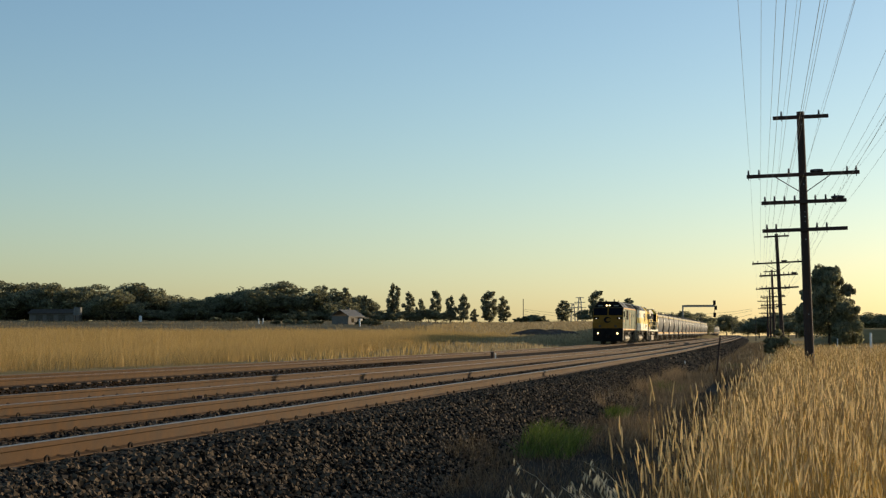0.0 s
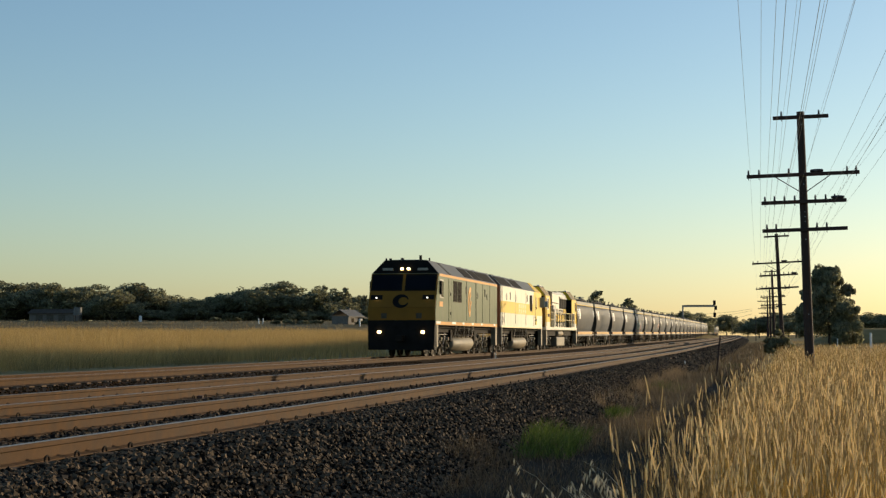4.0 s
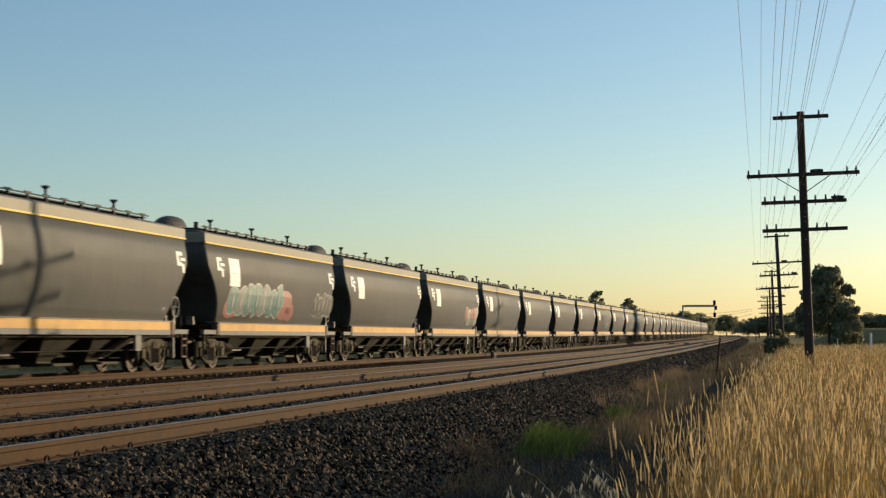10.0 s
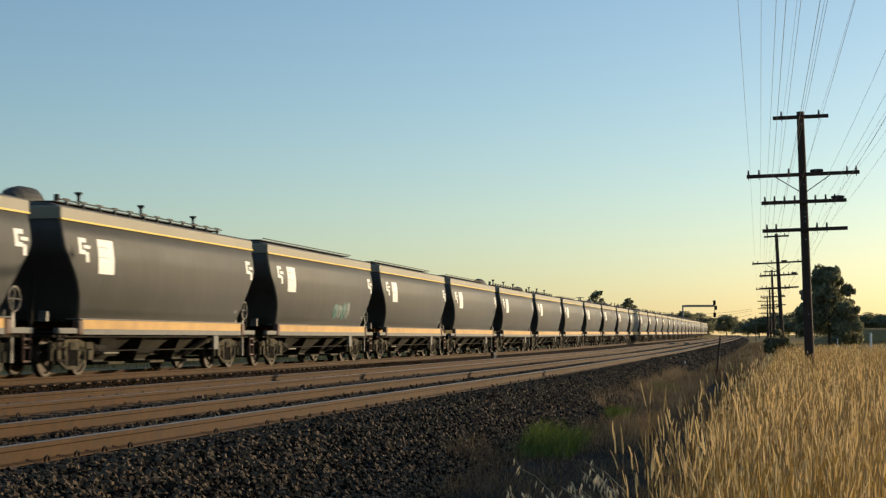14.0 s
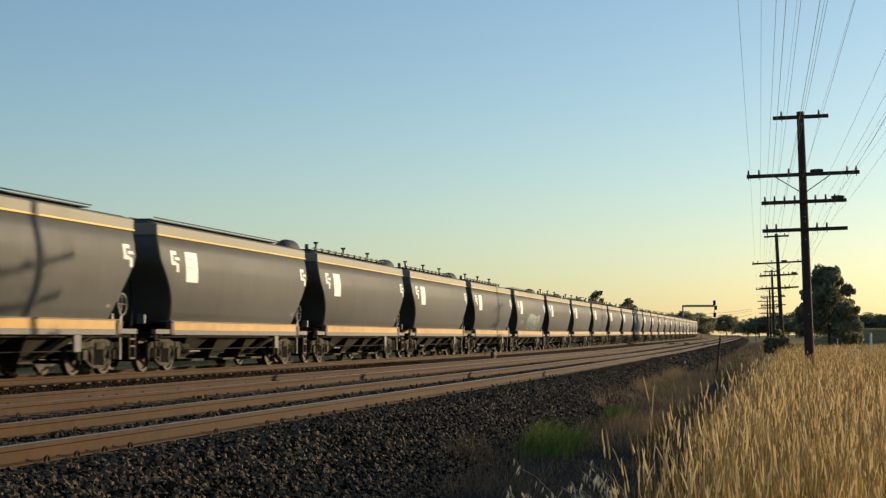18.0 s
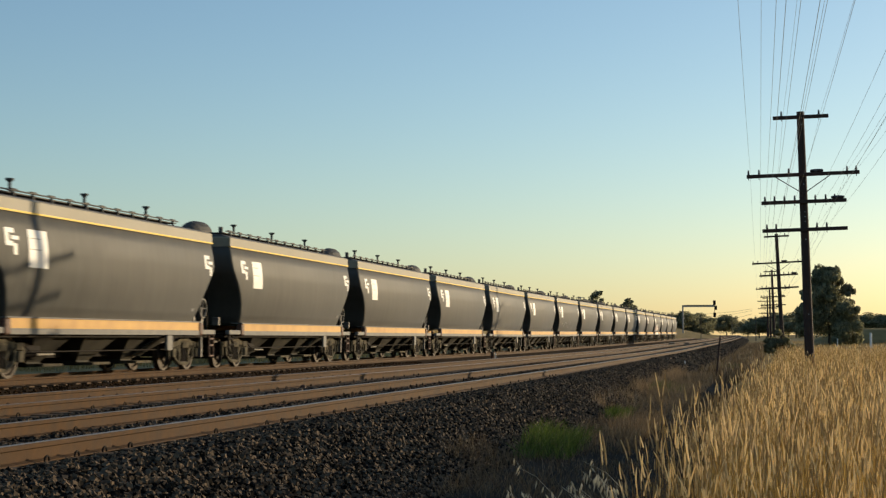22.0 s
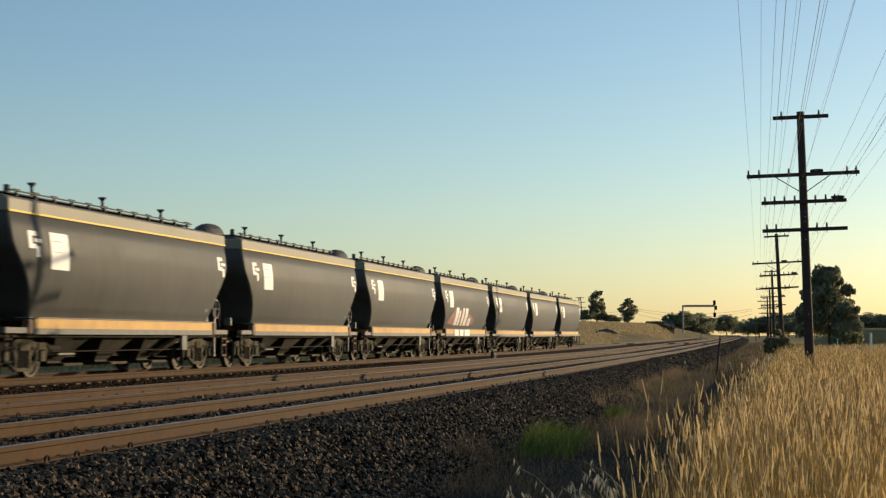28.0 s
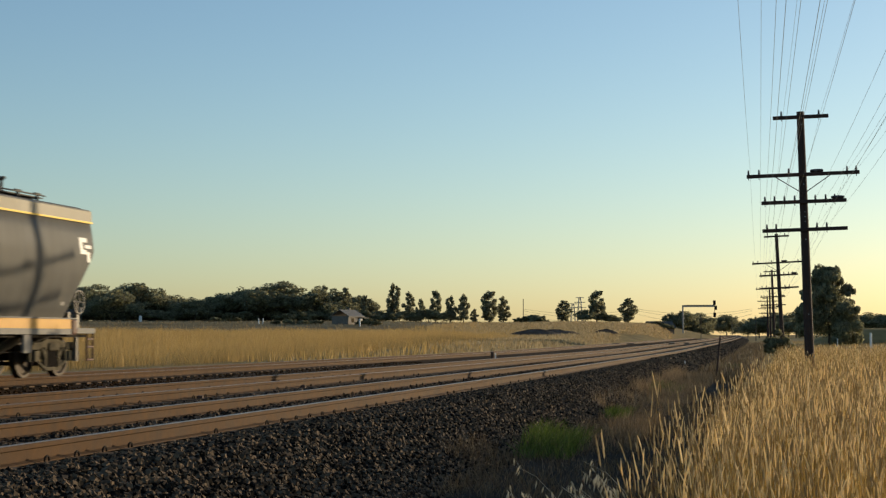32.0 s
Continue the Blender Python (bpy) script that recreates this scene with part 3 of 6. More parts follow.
def loco_bogie(loco, x, axles=(-1.72, 0.0, 1.72), r=0.5):
    bogie = part("bogie", boxed(-2.3, 2.3, -0.95, 0.95, 0.55, 0.85, bevel=0.04), UNDER, loco, "grimy three-axle locomotive bogie")
    bogie.matrix_basis = pose(x, 0, 0) @ Matrix.Diagonal((1, 1 / BROAD, 1, 1))
    prof = [(-2.35, 0.55), (-2.35, 0.78), (-1.5, 0.92), (-1.1, 0.78), (-0.6, 0.78), (-0.3, 0.92), (0.3, 0.92), (0.6, 0.78), (1.1, 0.78), (1.5, 0.92), (2.35, 0.78), (2.35, 0.55), (2.1, 0.5), (1.3, 0.62), (0.4, 0.62), (0, 0.5), (-0.4, 0.62), (-1.3, 0.62), (-2.1, 0.5)]
    part("side_frame", loft([[(p[0], q, p[1]) for p in prof] for q in (-1.16, -1.05)]), LOUVRE, bogie)
    part("side_frame", loft([[(p[0], q, p[1]) for p in prof] for q in (1.05, 1.16)]), BOGIE_DUST, bogie)
    first = None
    for px in axles:
        w = wheel_mesh(r, "wheel", bogie) if first is None else again(first, Matrix())
        first = first or w
        w.matrix_basis = pose(px, -0.80, r)
        again(first, pose(px, 0.80, r, 0, 0, 180))
        bm = boxed(px - 0.18, px + 0.18, -1.24, -1.05, r - 0.16, r + 0.16, bevel=0.04)
        rod(bm, (px, -1.24, r), (px, -1.30, r), 0.10, seg=12)
        part("axle_box", bm, BOGIE_DUST, bogie)
        for q in (px - 0.32, px + 0.32):
            part("coil_spring", rod(bmesh.new(), (q, -1.12, 0.42), (q, -1.12, 0.8), 0.075, seg=10), UNDER, bogie)
        part("brake_rod", rods([((px - 0.55, -1.12, 0.78), (px - 0.6, -1.12, 0.22)), ((px - 0.6, -1.12, 0.22), (px - 0.35, -1.1, 0.18))], 0.035), PIPE_GREY, bogie)
        bracket = rods([((px - 0.40, -1.22, 0.74), (px + 0.40, -1.22, 0.74)), ((px - 0.40, -1.22, 0.74), (px - 0.46, -1.22, 0.20)), ((px + 0.40, -1.22, 0.74), (px + 0.46, -1.22, 0.20)), ((px - 0.46, -1.22, 0.20), (px - 0.62, -1.22, 0.08)), ((px + 0.46, -1.22, 0.20), (px + 0.30, -1.22, 0.06))], 0.03)
        part("wheel_guard", bracket, BOGIE_DUST, bogie, "pale dusty guard bracket")
        part("spring_cap", rod(bmesh.new(), (px + 0.02, -1.30, 0.84), (px + 0.02, -1.08, 0.84), 0.10, seg=12), BRACKET, bogie)
        part("brake_shoe", boxed(px - 0.66, px - 0.52, -0.92, -0.74, 0.3, 0.62, bevel=0.02), UNDER, bogie)
    part("brake_cylinder", rod(bmesh.new(), (-1.05, -1.2, 0.98), (-0.55, -1.2, 0.98), 0.13, seg=12), BOGIE_DUST, bogie)
    part("sand_pipe", rods([((-2.2, -1.05, 0.9), (-2.35, -0.95, 0.12)), ((2.2, -1.05, 0.9), (2.35, -0.95, 0.12)), ((-2.1, -1.18, 1.05), (2.1, -1.18, 1.05))], 0.028), PIPE_GREY, bogie)
    part("damper", rods([((0.8, -1.2, 0.55), (1.2, -1.2, 1.2)), ((-0.8, -1.2, 0.55), (-1.2, -1.2, 1.2))], 0.04), PIPE_GREY, bogie)
    return bogie


def capsule(x0, x1, y, z, r, ry=None):
    rings = []
    for x, k in ((x0, 0.55), (x0 + 0.06, 0.85), (x0 + 0.16, 1.0), (x1 - 0.16, 1.0), (x1 - 0.06, 0.85), (x1, 0.55)):
        rings.append([(x, y + (ry or r) * k * math.cos(a), z + r * k * math.sin(a)) for a in [math.tau * i / 20 for i in range(20)]])
    return loft(rings)


def undergear(loco, x0, x1):
    """Fuel tank, reservoirs and pipes between the bogies."""
    part("frame", boxed(-8.7, 8.7, -1.1, 1.1, 1.15, 1.5), UNDER, loco)
    part("fuel_tank", capsule(x0, x1, -0.78, 0.60, 0.42, 0.46), TANK, loco, "dusty cylindrical fuel tank", smooth=True)
    part("fuel_tank", capsule(x0, x1, 0.78, 0.56, 0.36, 0.42), TANK, loco, smooth=True)
    part("tank_core", boxed(x0 + 0.3, x1 - 0.3, -0.8, 0.8, 0.25, 0.9), UNDER, loco)
    rng = random.Random(int(x0 * 100))
    for k in range(10):
        x = x0 + (x1 - x0) * (k + 0.5) / 10
        part("pipe", rods([((x, -1.15, 0.9), (x + rng.uniform(-0.4, 0.4), -1.2, 1.5))], 0.03), PIPE_GREY if k % 2 else UNDER, loco)
    zig = [(x0 - 0.4 + 0.42 * k, -1.18, 1.44 if k % 2 else 1.02) for k in range(int((x1 - x0 + 0.8) / 0.42))]
    for bar in zip(zig[:-1], zig[1:]):
        part("truss_bar", rods([bar], 0.032), UNDER, loco)
    part("back_plate", boxed(x0 - 0.2, x1 + 0.2, -0.62, -0.55, 0.9, 1.44), CHUTE, loco, "dusty plate behind the truss")
    part("long_pipe", rods([((-8.2, -1.25, 1.38), (8.2, -1.25, 1.38)), ((x0, -1.22, 1.02), (x1, -1.22, 1.02))], 0.025), UNDER, loco)
    part("reservoir", rod(bmesh.new(), (x0 + 0.2, -1.0, 1.18), (x0 + 1.6, -1.0, 1.18), 0.16, seg=12), UNDER, loco)
    for x in (x0 - 0.5, x1 + 0.3):
        part("equipment_box", boxed(x, x + 0.5, -1.2, -0.7, 0.7, 1.3, bevel=0.03), UNDER, loco)


def slab_body(name, x0, x1, material, loco, rake=None, z0=1.5, z1=3.95, ztop=4.62, wtop=0.9, label=""):
    """Full-width sides and sloping roof shoulders; rake(z) pushes the ends out."""
    sec = [(-1.44, z0), (-1.44, 2.2), (-1.44, 3.0), (-1.44, z1), (1.44, z1), (1.44, 3.0), (1.44, 2.2), (1.44, z0)]
    r0, r1 = rake or (lambda z: 0, lambda z: 0)
    return part(name, loft([[(x0 + r0(z), y, z) for y, z in sec], [(x1 - r1(z), y, z) for y, z in sec]]), material, loco, label)


def slab_roof(x0, x1, loco, e0, e1, material=None):
    z1, zt, wt = 3.95, 4.62, 0.92
    sec = [(-1.44, z1), (-wt, zt - 0.03), (-0.55, zt), (0.55, zt), (wt, zt - 0.03), (1.44, z1)]
    f = lambda z: (z - z1) / (zt - z1)
    return part("roof", loft([[(x0 + e0 * f(z), y, z) for y, z in sec], [(x1 - e1 * f(z), y, z) for y, z in sec]]), material or LOCO_ROOF, loco, "grey roof with sloping shoulders")


def shoulder(name, x0, x1, a, b, material, loco, lean=0.0, label=""):
    """A panel on the near sloping roof shoulder, from fraction a to b of its height."""
    p = lambda x, f: (x + lean * f, -1.44 + 0.52 * f, 3.95 + 0.64 * f)
    return quad_slab(name, [p(x0, a), p(x1, a), p(x1, b), p(x0, b)], 0.02, material, loco, label)


def roof_fans(loco, xs):
    for x in xs:
        bm = rod(bmesh.new(), (x, 0, 4.6), (x, 0, 4.72), 0.55, seg=20)
        part("roof_fan", bm, ROOF_DARK, loco)


def loco_green():
    l = empty("diesel_locomotive")
    rk = lambda z: 0.0 if z < 2.3 else 0.8 * (z - 2.3) / 1.65
    slab_body("body", -8.95, 8.85, GREEN, l, (rk, lambda z: 0), label="grey-green body side")
    slab_roof(-8.12, 8.85, l, 0.15, 0.0)
    # front
    ny = lambda z: -8.95 + rk(z) - 0.012
    front = lambda y0, y1, z0, z1, m, name, lb="", t=0.03: quad_slab(name, [(ny(z0), y1, z0), (ny(z0), y0, z0), (ny(z1), y0, z1), (ny(z1), y1, z1)], t, m, l, lb)
    front(-1.42, 1.42, 1.72, 2.3, LOCO_YELLOW_SHADED, "nose", "yellow nose darkened for its shade")
    front(-1.42, 1.42, 2.3, 3.92, LOCO_YELLOW_SHADED, "cab_front", "yellow cab front darkened for its shade")
    for s in (-1, 1):
        front(min(s * 0.12, s * 1.3), max(s * 0.12, s * 1.3), 3.18, 3.80, GLASS_DARK, "windscreen", "dark raked windscreen", 0.05)
        front(min(s * 0.06, s * 1.38), max(s * 0.06, s * 1.38), 3.10, 3.90, LOCO_BLACK, "windscreen_surround", "", 0.04)
        lamp = rod(bmesh.new(), (-9.03, s * 0.92, 1.16), (-9.13, s * 0.92, 1.16), 0.075, seg=14)
        part("headlight", lamp, HEADLAMP, l, "glowing round ditch light")
        mk = rod(bmesh.new(), (-8.86, s * 1.08, 2.78), (-8.93, s * 1.08, 2.78), 0.032, seg=10)
        part("marker_light", mk, MARKER, l)
        front(min(s * 0.85, s * 1.35), max(s * 0.85, s * 1.35), 2.68, 2.90, LOCO_BLACK, "lamp_recess", "", 0.035)
        front(min(s * 0.62, s * 0.86), max(s * 0.62, s * 0.86), 1.80, 2.05, LOUVRE, "nose_hatch", "", 0.035)
        mir = boxed(-8.08, -8.0, s * 1.50 - 0.05, s * 1.50 + 0.05, 2.95, 3.6, bevel=0.02)
        part("mirror", mir, LOCO_BLACK, l)
    for y in (-0.14, 0.14):
        part("top_headlight", rod(bmesh.new(), (-8.0, y, 4.18), (-8.2, y, 4.18), 0.065, seg=14), HEADLAMP, l, "glowing roof headlight")
    part("brow", loft([[(-8.14, -1.40, 3.97), (-8.14, 1.40, 3.97), (-8.02, 0.9, 4.60), (-8.02, -0.9, 4.60)], [(-8.05, -1.40, 3.97), (-8.05, 1.40, 3.97), (-7.93, 0.9, 4.60), (-7.93, -0.9, 4.60)]]), LOCO_BLACK, l, "black brow over the windscreens")
    # emblems: a curled ring on the nose, a tall pointed loop on the side
    def band(outer, inner, place):
        bm = bmesh.new()
        for i in range(len(outer) - 1):
            quad = [outer[i], outer[i + 1], inner[i + 1], inner[i]]
            rings = [[place(u, v, o) for u, v in quad] for o in (0.0, 1.0)]
            f = loft(rings)
            me = bpy.data.meshes.new("t")
            f.to_mesh(me)
            f.free()
            bm.from_mesh(me)
            bpy.data.meshes.remove(me)
        bmesh.ops.remove_doubles(bm, verts=bm.verts, dist=0.0005)
        return bm
    k = 20
    arc = [radians(20 + 320 * i / k) for i in range(k + 1)]
    grow = [0.72 + 0.28 * math.sin(math.pi * i / k) for i in range(k + 1)]
    ring = band([(0.40 * g * math.cos(a), 0.36 * g * math.sin(a)) for a, g in zip(arc, grow)], [(0.05 + 0.20 * math.cos(a), 0.19 * math.sin(a)) for a in arc], lambda u, v, o: (ny(2.62 + v) - 0.05 + 0.05 * o, -u, 2.62 + v))
    part("emblem", ring, LOCO_BLACK, l, "black curled ring emblem")
    drop = lambda w, up, dn, q0=128, q1=388: [(w * math.sin(q) * (1 if math.cos(q) > 0 else 1 - 0.55 * abs(math.cos(q)) ** 1.2), up * math.cos(q) if math.cos(q) > 0 else dn * math.cos(q)) for q in [radians(q0 + (q1 - q0) * i / k) for i in range(k + 1)]]
    loop = band(drop(0.56, 0.74, 0.84), drop(0.30, 0.46, 0.58), lambda u, v, o: (0.05 + u + 0.12 * v, -1.456 + 0.02 * o, 2.80 + v))
    part("emblem", loop, LOCO_ORANGE, l, "orange pointed loop emblem")
    inner = band(drop(0.30, 0.36, 0.44, 100, 372), drop(0.15, 0.18, 0.26, 100, 372), lambda u, v, o: (0.25 + u + 0.12 * v, -1.456 + 0.02 * o, 2.86 + v))
    part("emblem_curl", inner, LOCO_ORANGE, l)
    for y in (-0.75, 0.75):
        part("number_bar", boxed(-8.16, -8.10, y - 0.22, y + 0.22, 4.10, 4.22, bevel=0.01), LENS_GREY, l, "dim pale number board")
    for x, y in ((-7.4, -0.9), (-7.6, 0.2), (-7.5, 0.95)):
        part("roof_aerial", rods([((x, y, 4.55), (x, y, 4.72))], 0.035), LOCO_BLACK, l)
    # sides
    panel("top_stripe", -8.0, 8.85, 3.83, 3.95, LOCO_ORANGE, l, label="orange stripe under the roof")
    panel("sill_stripe", -8.9, 8.85, 1.5, 1.66, LOCO_ORANGE, l, out=0.016, label="orange stripe along the sill")
    for x in (-8.9, -4.9, -2.1, 0.6, 3.4, 7.6):
        panel("sill_flash", x, x + (1.0 if x < -4 else 0.5), 1.56, 1.67, WHITE_MARK, l, out=0.02)
    panel("window_frame", -7.95, -7.05, 2.78, 3.68, LENS_GREY, l, bevel=0.01)
    panel("cab_window", -7.68, -7.1, 2.84, 3.60, GLASS_DARK, l, out=0.02, label="dark cab side window")
    panel("number_bar", -8.05, -7.25, 2.38, 2.62, LOCO_ORANGE, l, label="faded orange bar")
    panel("cab_door", -5.75, -5.2, 1.7, 3.78, GREEN, l, out=0.02, bevel=0.01)
    panel("door_edge", -5.22, -5.17, 1.7, 3.8, SEAM, l, out=0.024)
    panel("door_handle", -5.42, -5.34, 2.0, 2.15, LOCO_BLACK, l, out=0.05)
    panel("door_handle", -5.42, -5.34, 2.95, 3.1, LOCO_BLACK, l, out=0.05)
    for x0 in (-4.55, -3.35):
        panel("louvre_panel", x0, x0 + 1.05, 2.66, 3.72, LOUVRE, l, label="brown louvred intake")
        for k in range(6):
            panel("louvre_slat", x0 + 0.03 + 0.175 * k, x0 + 0.13 + 0.175 * k, 2.70, 3.70, GRILLE, l, out=0.02)
    for x in (-0.95, 1.7, 2.0, 3.9, 6.3):
        panel("seam", x, x + 0.03, 1.7, 3.82, SEAM, l, out=0.014)
    for x in (-1.1, 4.6):
        panel("side_slot", x, x + 0.22, 3.15, 3.55, LOCO_BLACK, l, out=0.02)
    for x in (2.4, 5.4):
        part("porthole", rod(bmesh.new(), (x, -1.46, 3.15), (x, -1.43, 3.15), 0.17, seg=16), SEAM, l)
    for x0, x1 in ((-0.9, 1.5), (2.0, 4.1), (4.5, 8.4)):
        shoulder("roof_grille", x0, x1, 0.12, 0.85, GRILLE, l, lean=-0.5, label="dark sloping roof grille")
    shoulder("roof_hatch", -5.4, -4.9, 0.05, 0.95, ROOF_DARK, l, lean=-0.6)
    roof_fans(l, (3.0, 5.0, 7.0))
    part("horn", rods([((-7.3, -0.5, 4.6), (-7.3, -0.5, 4.86)), ((-7.3, 0.3, 4.6), (-7.3, 0.3, 4.74)), ((-7.3, 0.8, 4.6), (-7.3, 0.8, 4.72))], 0.06), LOCO_BLACK, l)
    part("rear_end", boxed(8.85, 8.9, -1.40, 1.40, 1.5, 3.9), END_BROWN, l, "orange-brown end wall")
    # pilot
    part("pilot", loft([[(-8.985, -1.42, 1.71), (-8.985, 1.42, 1.71), (-8.6, 1.42, 1.71), (-8.6, -1.42, 1.71)], [(-9.05, -1.40, 0.32), (-9.05, 1.40, 0.32), (-8.6, 1.40, 0.32), (-8.6, -1.40, 0.32)]]), LOCO_BLACK, l, "black pilot plate")
    part("front_coupler", boxed(-9.5, -8.9, -0.15, 0.15, 0.72, 1.02, bevel=0.03), UNDER, l)
    part("corner_step", boxed(-8.7, -8.3, -1.44, -1.2, 0.45, 1.5, bevel=0.02), TANK, l, "pale corner steps")
    part("corner_step", boxed(8.3, 8.8, -1.44, -1.2, 0.45, 1.5, bevel=0.02), TANK, l)
    undergear(l, -3.3, 2.6)
    loco_bogie(l, -5.75)
    loco_bogie(l, 5.6)
    return tagged(l, "green diesel locomotive with yellow nose darkened for its shade and lit headlights", "locomotive", "locomotives of the train")


def loco_white():
    l = empty("diesel_locomotive")
    rk = lambda z: 0.0 if z < 2.3 else 0.5 * (z - 2.3) / 1.65
    slab_body("body", -8.95, 8.95, LOCO_WHITE, l, (lambda z: 0, rk), label="white body side")
    slab_roof(-8.95, 8.4, l, 0.0, 1.3)
    part("rear_end", boxed(-9.02, -8.94, -1.42, 1.42, 1.5, 3.95), END_BROWN, l, "orange-brown end wall")
    part("rear_gangway", boxed(-9.12, -9.0, -0.5, 0.5, 1.3, 3.4), LOCO_BLACK, l)
    panel("yellow_band", -8.94, 3.9, 2.38, 3.07, LOCO_YELLOW, l, label="broad yellow band")
    panel("sill_stripe", -8.94, 8.9, 1.5, 1.56, LETTER_PALE, l, out=0.016)
    part("cab_side", loft([[(x + k, y, z) for x, k, z in ((4.4, 0.0, 2.38), (8.9, -0.02, 2.38), (8.9, -0.5, 3.94), (4.4, 1.0, 3.94))] for y in (-1.458, -1.43)]), LOCO_YELLOW, l, "yellow cab side")
    part("cab_curve", loft([[(x, y, z) for x, z in ((3.9, 2.38), (4.4, 2.38), (5.4, 3.94), (4.9, 3.94))] for y in (-1.455, -1.43)]), LOCO_YELLOW, l)
    part("cab_roof_slope", loft([[(5.6, -1.45, 3.96), (8.35, -1.45, 3.96), (7.2, -0.94, 4.60), (5.9, -0.94, 4.60)], [(5.6, -1.43, 3.94), (8.35, -1.43, 3.94), (7.2, -0.92, 4.58), (5.9, -0.92, 4.58)]]), LOCO_YELLOW, l)
    # pale plain blocks
    for k in range(4):
        x = -2.0 + 0.85 * k
        panel("letter_block", x, x + 0.14, 2.42, 3.02, LETTER_PALE, l, out=0.016)
        panel("letter_block", x + 0.20, x + 0.60, 2.42, 2.68, LETTER_PALE, l, out=0.016)
        panel("letter_block", x + 0.20, x + 0.60, 2.76, 3.02, LETTER_PALE, l, out=0.016)
    panel("louvre_panel", 2.95, 4.05, 2.62, 3.68, LOUVRE, l, out=0.02, label="brown louvred intake")
    for k in range(6):
        panel("louvre_slat", 2.98 + 0.18 * k, 3.07 + 0.18 * k, 2.7, 3.64, GRILLE, l, out=0.03)
    panel("cab_door", 5.5, 6.2, 1.75, 3.75, LOCO_YELLOW, l, out=0.02, bevel=0.01)
    panel("door_edge", 5.46, 5.52, 1.75, 3.78, SEAM, l, out=0.026)
    panel("door_window", 5.72, 6.02, 2.95, 3.60, LOCO_ROOF, l, out=0.03)
    for z in (2.0, 2.8):
        panel("door_handle", 5.72, 5.82, z, z + 0.16, LOCO_BLACK, l, out=0.06)
    panel("cab_window", 7.75, 8.35, 2.95, 3.60, GLASS_BLUE, l, out=0.02, label="cab window with a blue reflection in its colour")
    part("mirror", boxed(8.35, 8.42, -1.85, -1.5, 3.0, 3.4, bevel=0.02), GLASS_BLUE, l)
    part("mirror", boxed(7.55, 7.62, -1.75, -1.48, 2.95, 3.65, bevel=0.02), GLASS_BLUE, l)
    for x, z in ((-6.7, 3.35), (-3.1, 3.35)):
        part("porthole", rod(bmesh.new(), (x, -1.46, z), (x, -1.43, z), 0.22, seg=18), LENS_GREY, l)
    for x in (-5.4, 1.7):
        panel("side_slot", x, x + 0.2, 3.2, 3.65, LOCO_BLACK, l, out=0.02)
    for x0, x1, z0, z1 in ((-3.25, -3.22, 1.75, 3.8), (-7.6, -7.56, 1.75, 2.5), (-8.3, -8.27, 1.65, 3.9), (1.2, 1.22, 1.7, 3.9), (4.75, 4.77, 1.7, 2.4)):
        panel("seam", x0, x1, z0, z1, LENS_GREY, l, out=0.016)
    shoulder("roof_grille", -8.6, -4.2, 0.1, 0.85, GRILLE, l, lean=-0.6, label="dark sloping roof grille")
    shoulder("roof_grille", -3.4, 0.1, 0.1, 0.85, GRILLE, l, lean=-0.6, label="dark sloping roof grille")
    for x in (-8.9, -4.0, -3.7):
        shoulder("roof_rib", x, x + 0.16, 0.0, 1.0, PALE, l, lean=-0.5)
    roof_fans(l, (-7.5, -5.5, -3.0))
    part("horn", rods([((5.6, 0, 4.6), (5.6, 0, 4.86))], 0.09), LOCO_BLACK, l)
    part("front_skirt", boxed(8.5, 8.95, -1.42, 1.42, 0.4, 1.5), LOCO_BLACK, l)
    part("corner_step", boxed(8.3, 8.8, -1.46, -1.25, 0.35, 1.5, bevel=0.02), TANK, l)
    part("corner_step", boxed(-8.8, -8.4, -1.46, -1.25, 0.5, 1.5, bevel=0.02), TANK, l)
    undergear(l, -2.6, 3.2)
    loco_bogie(l, -5.9)
    loco_bogie(l, 5.9)
    return tagged(l, "white diesel locomotive with broad yellow band and yellow cab", "locomotive", "locomotives of the train")


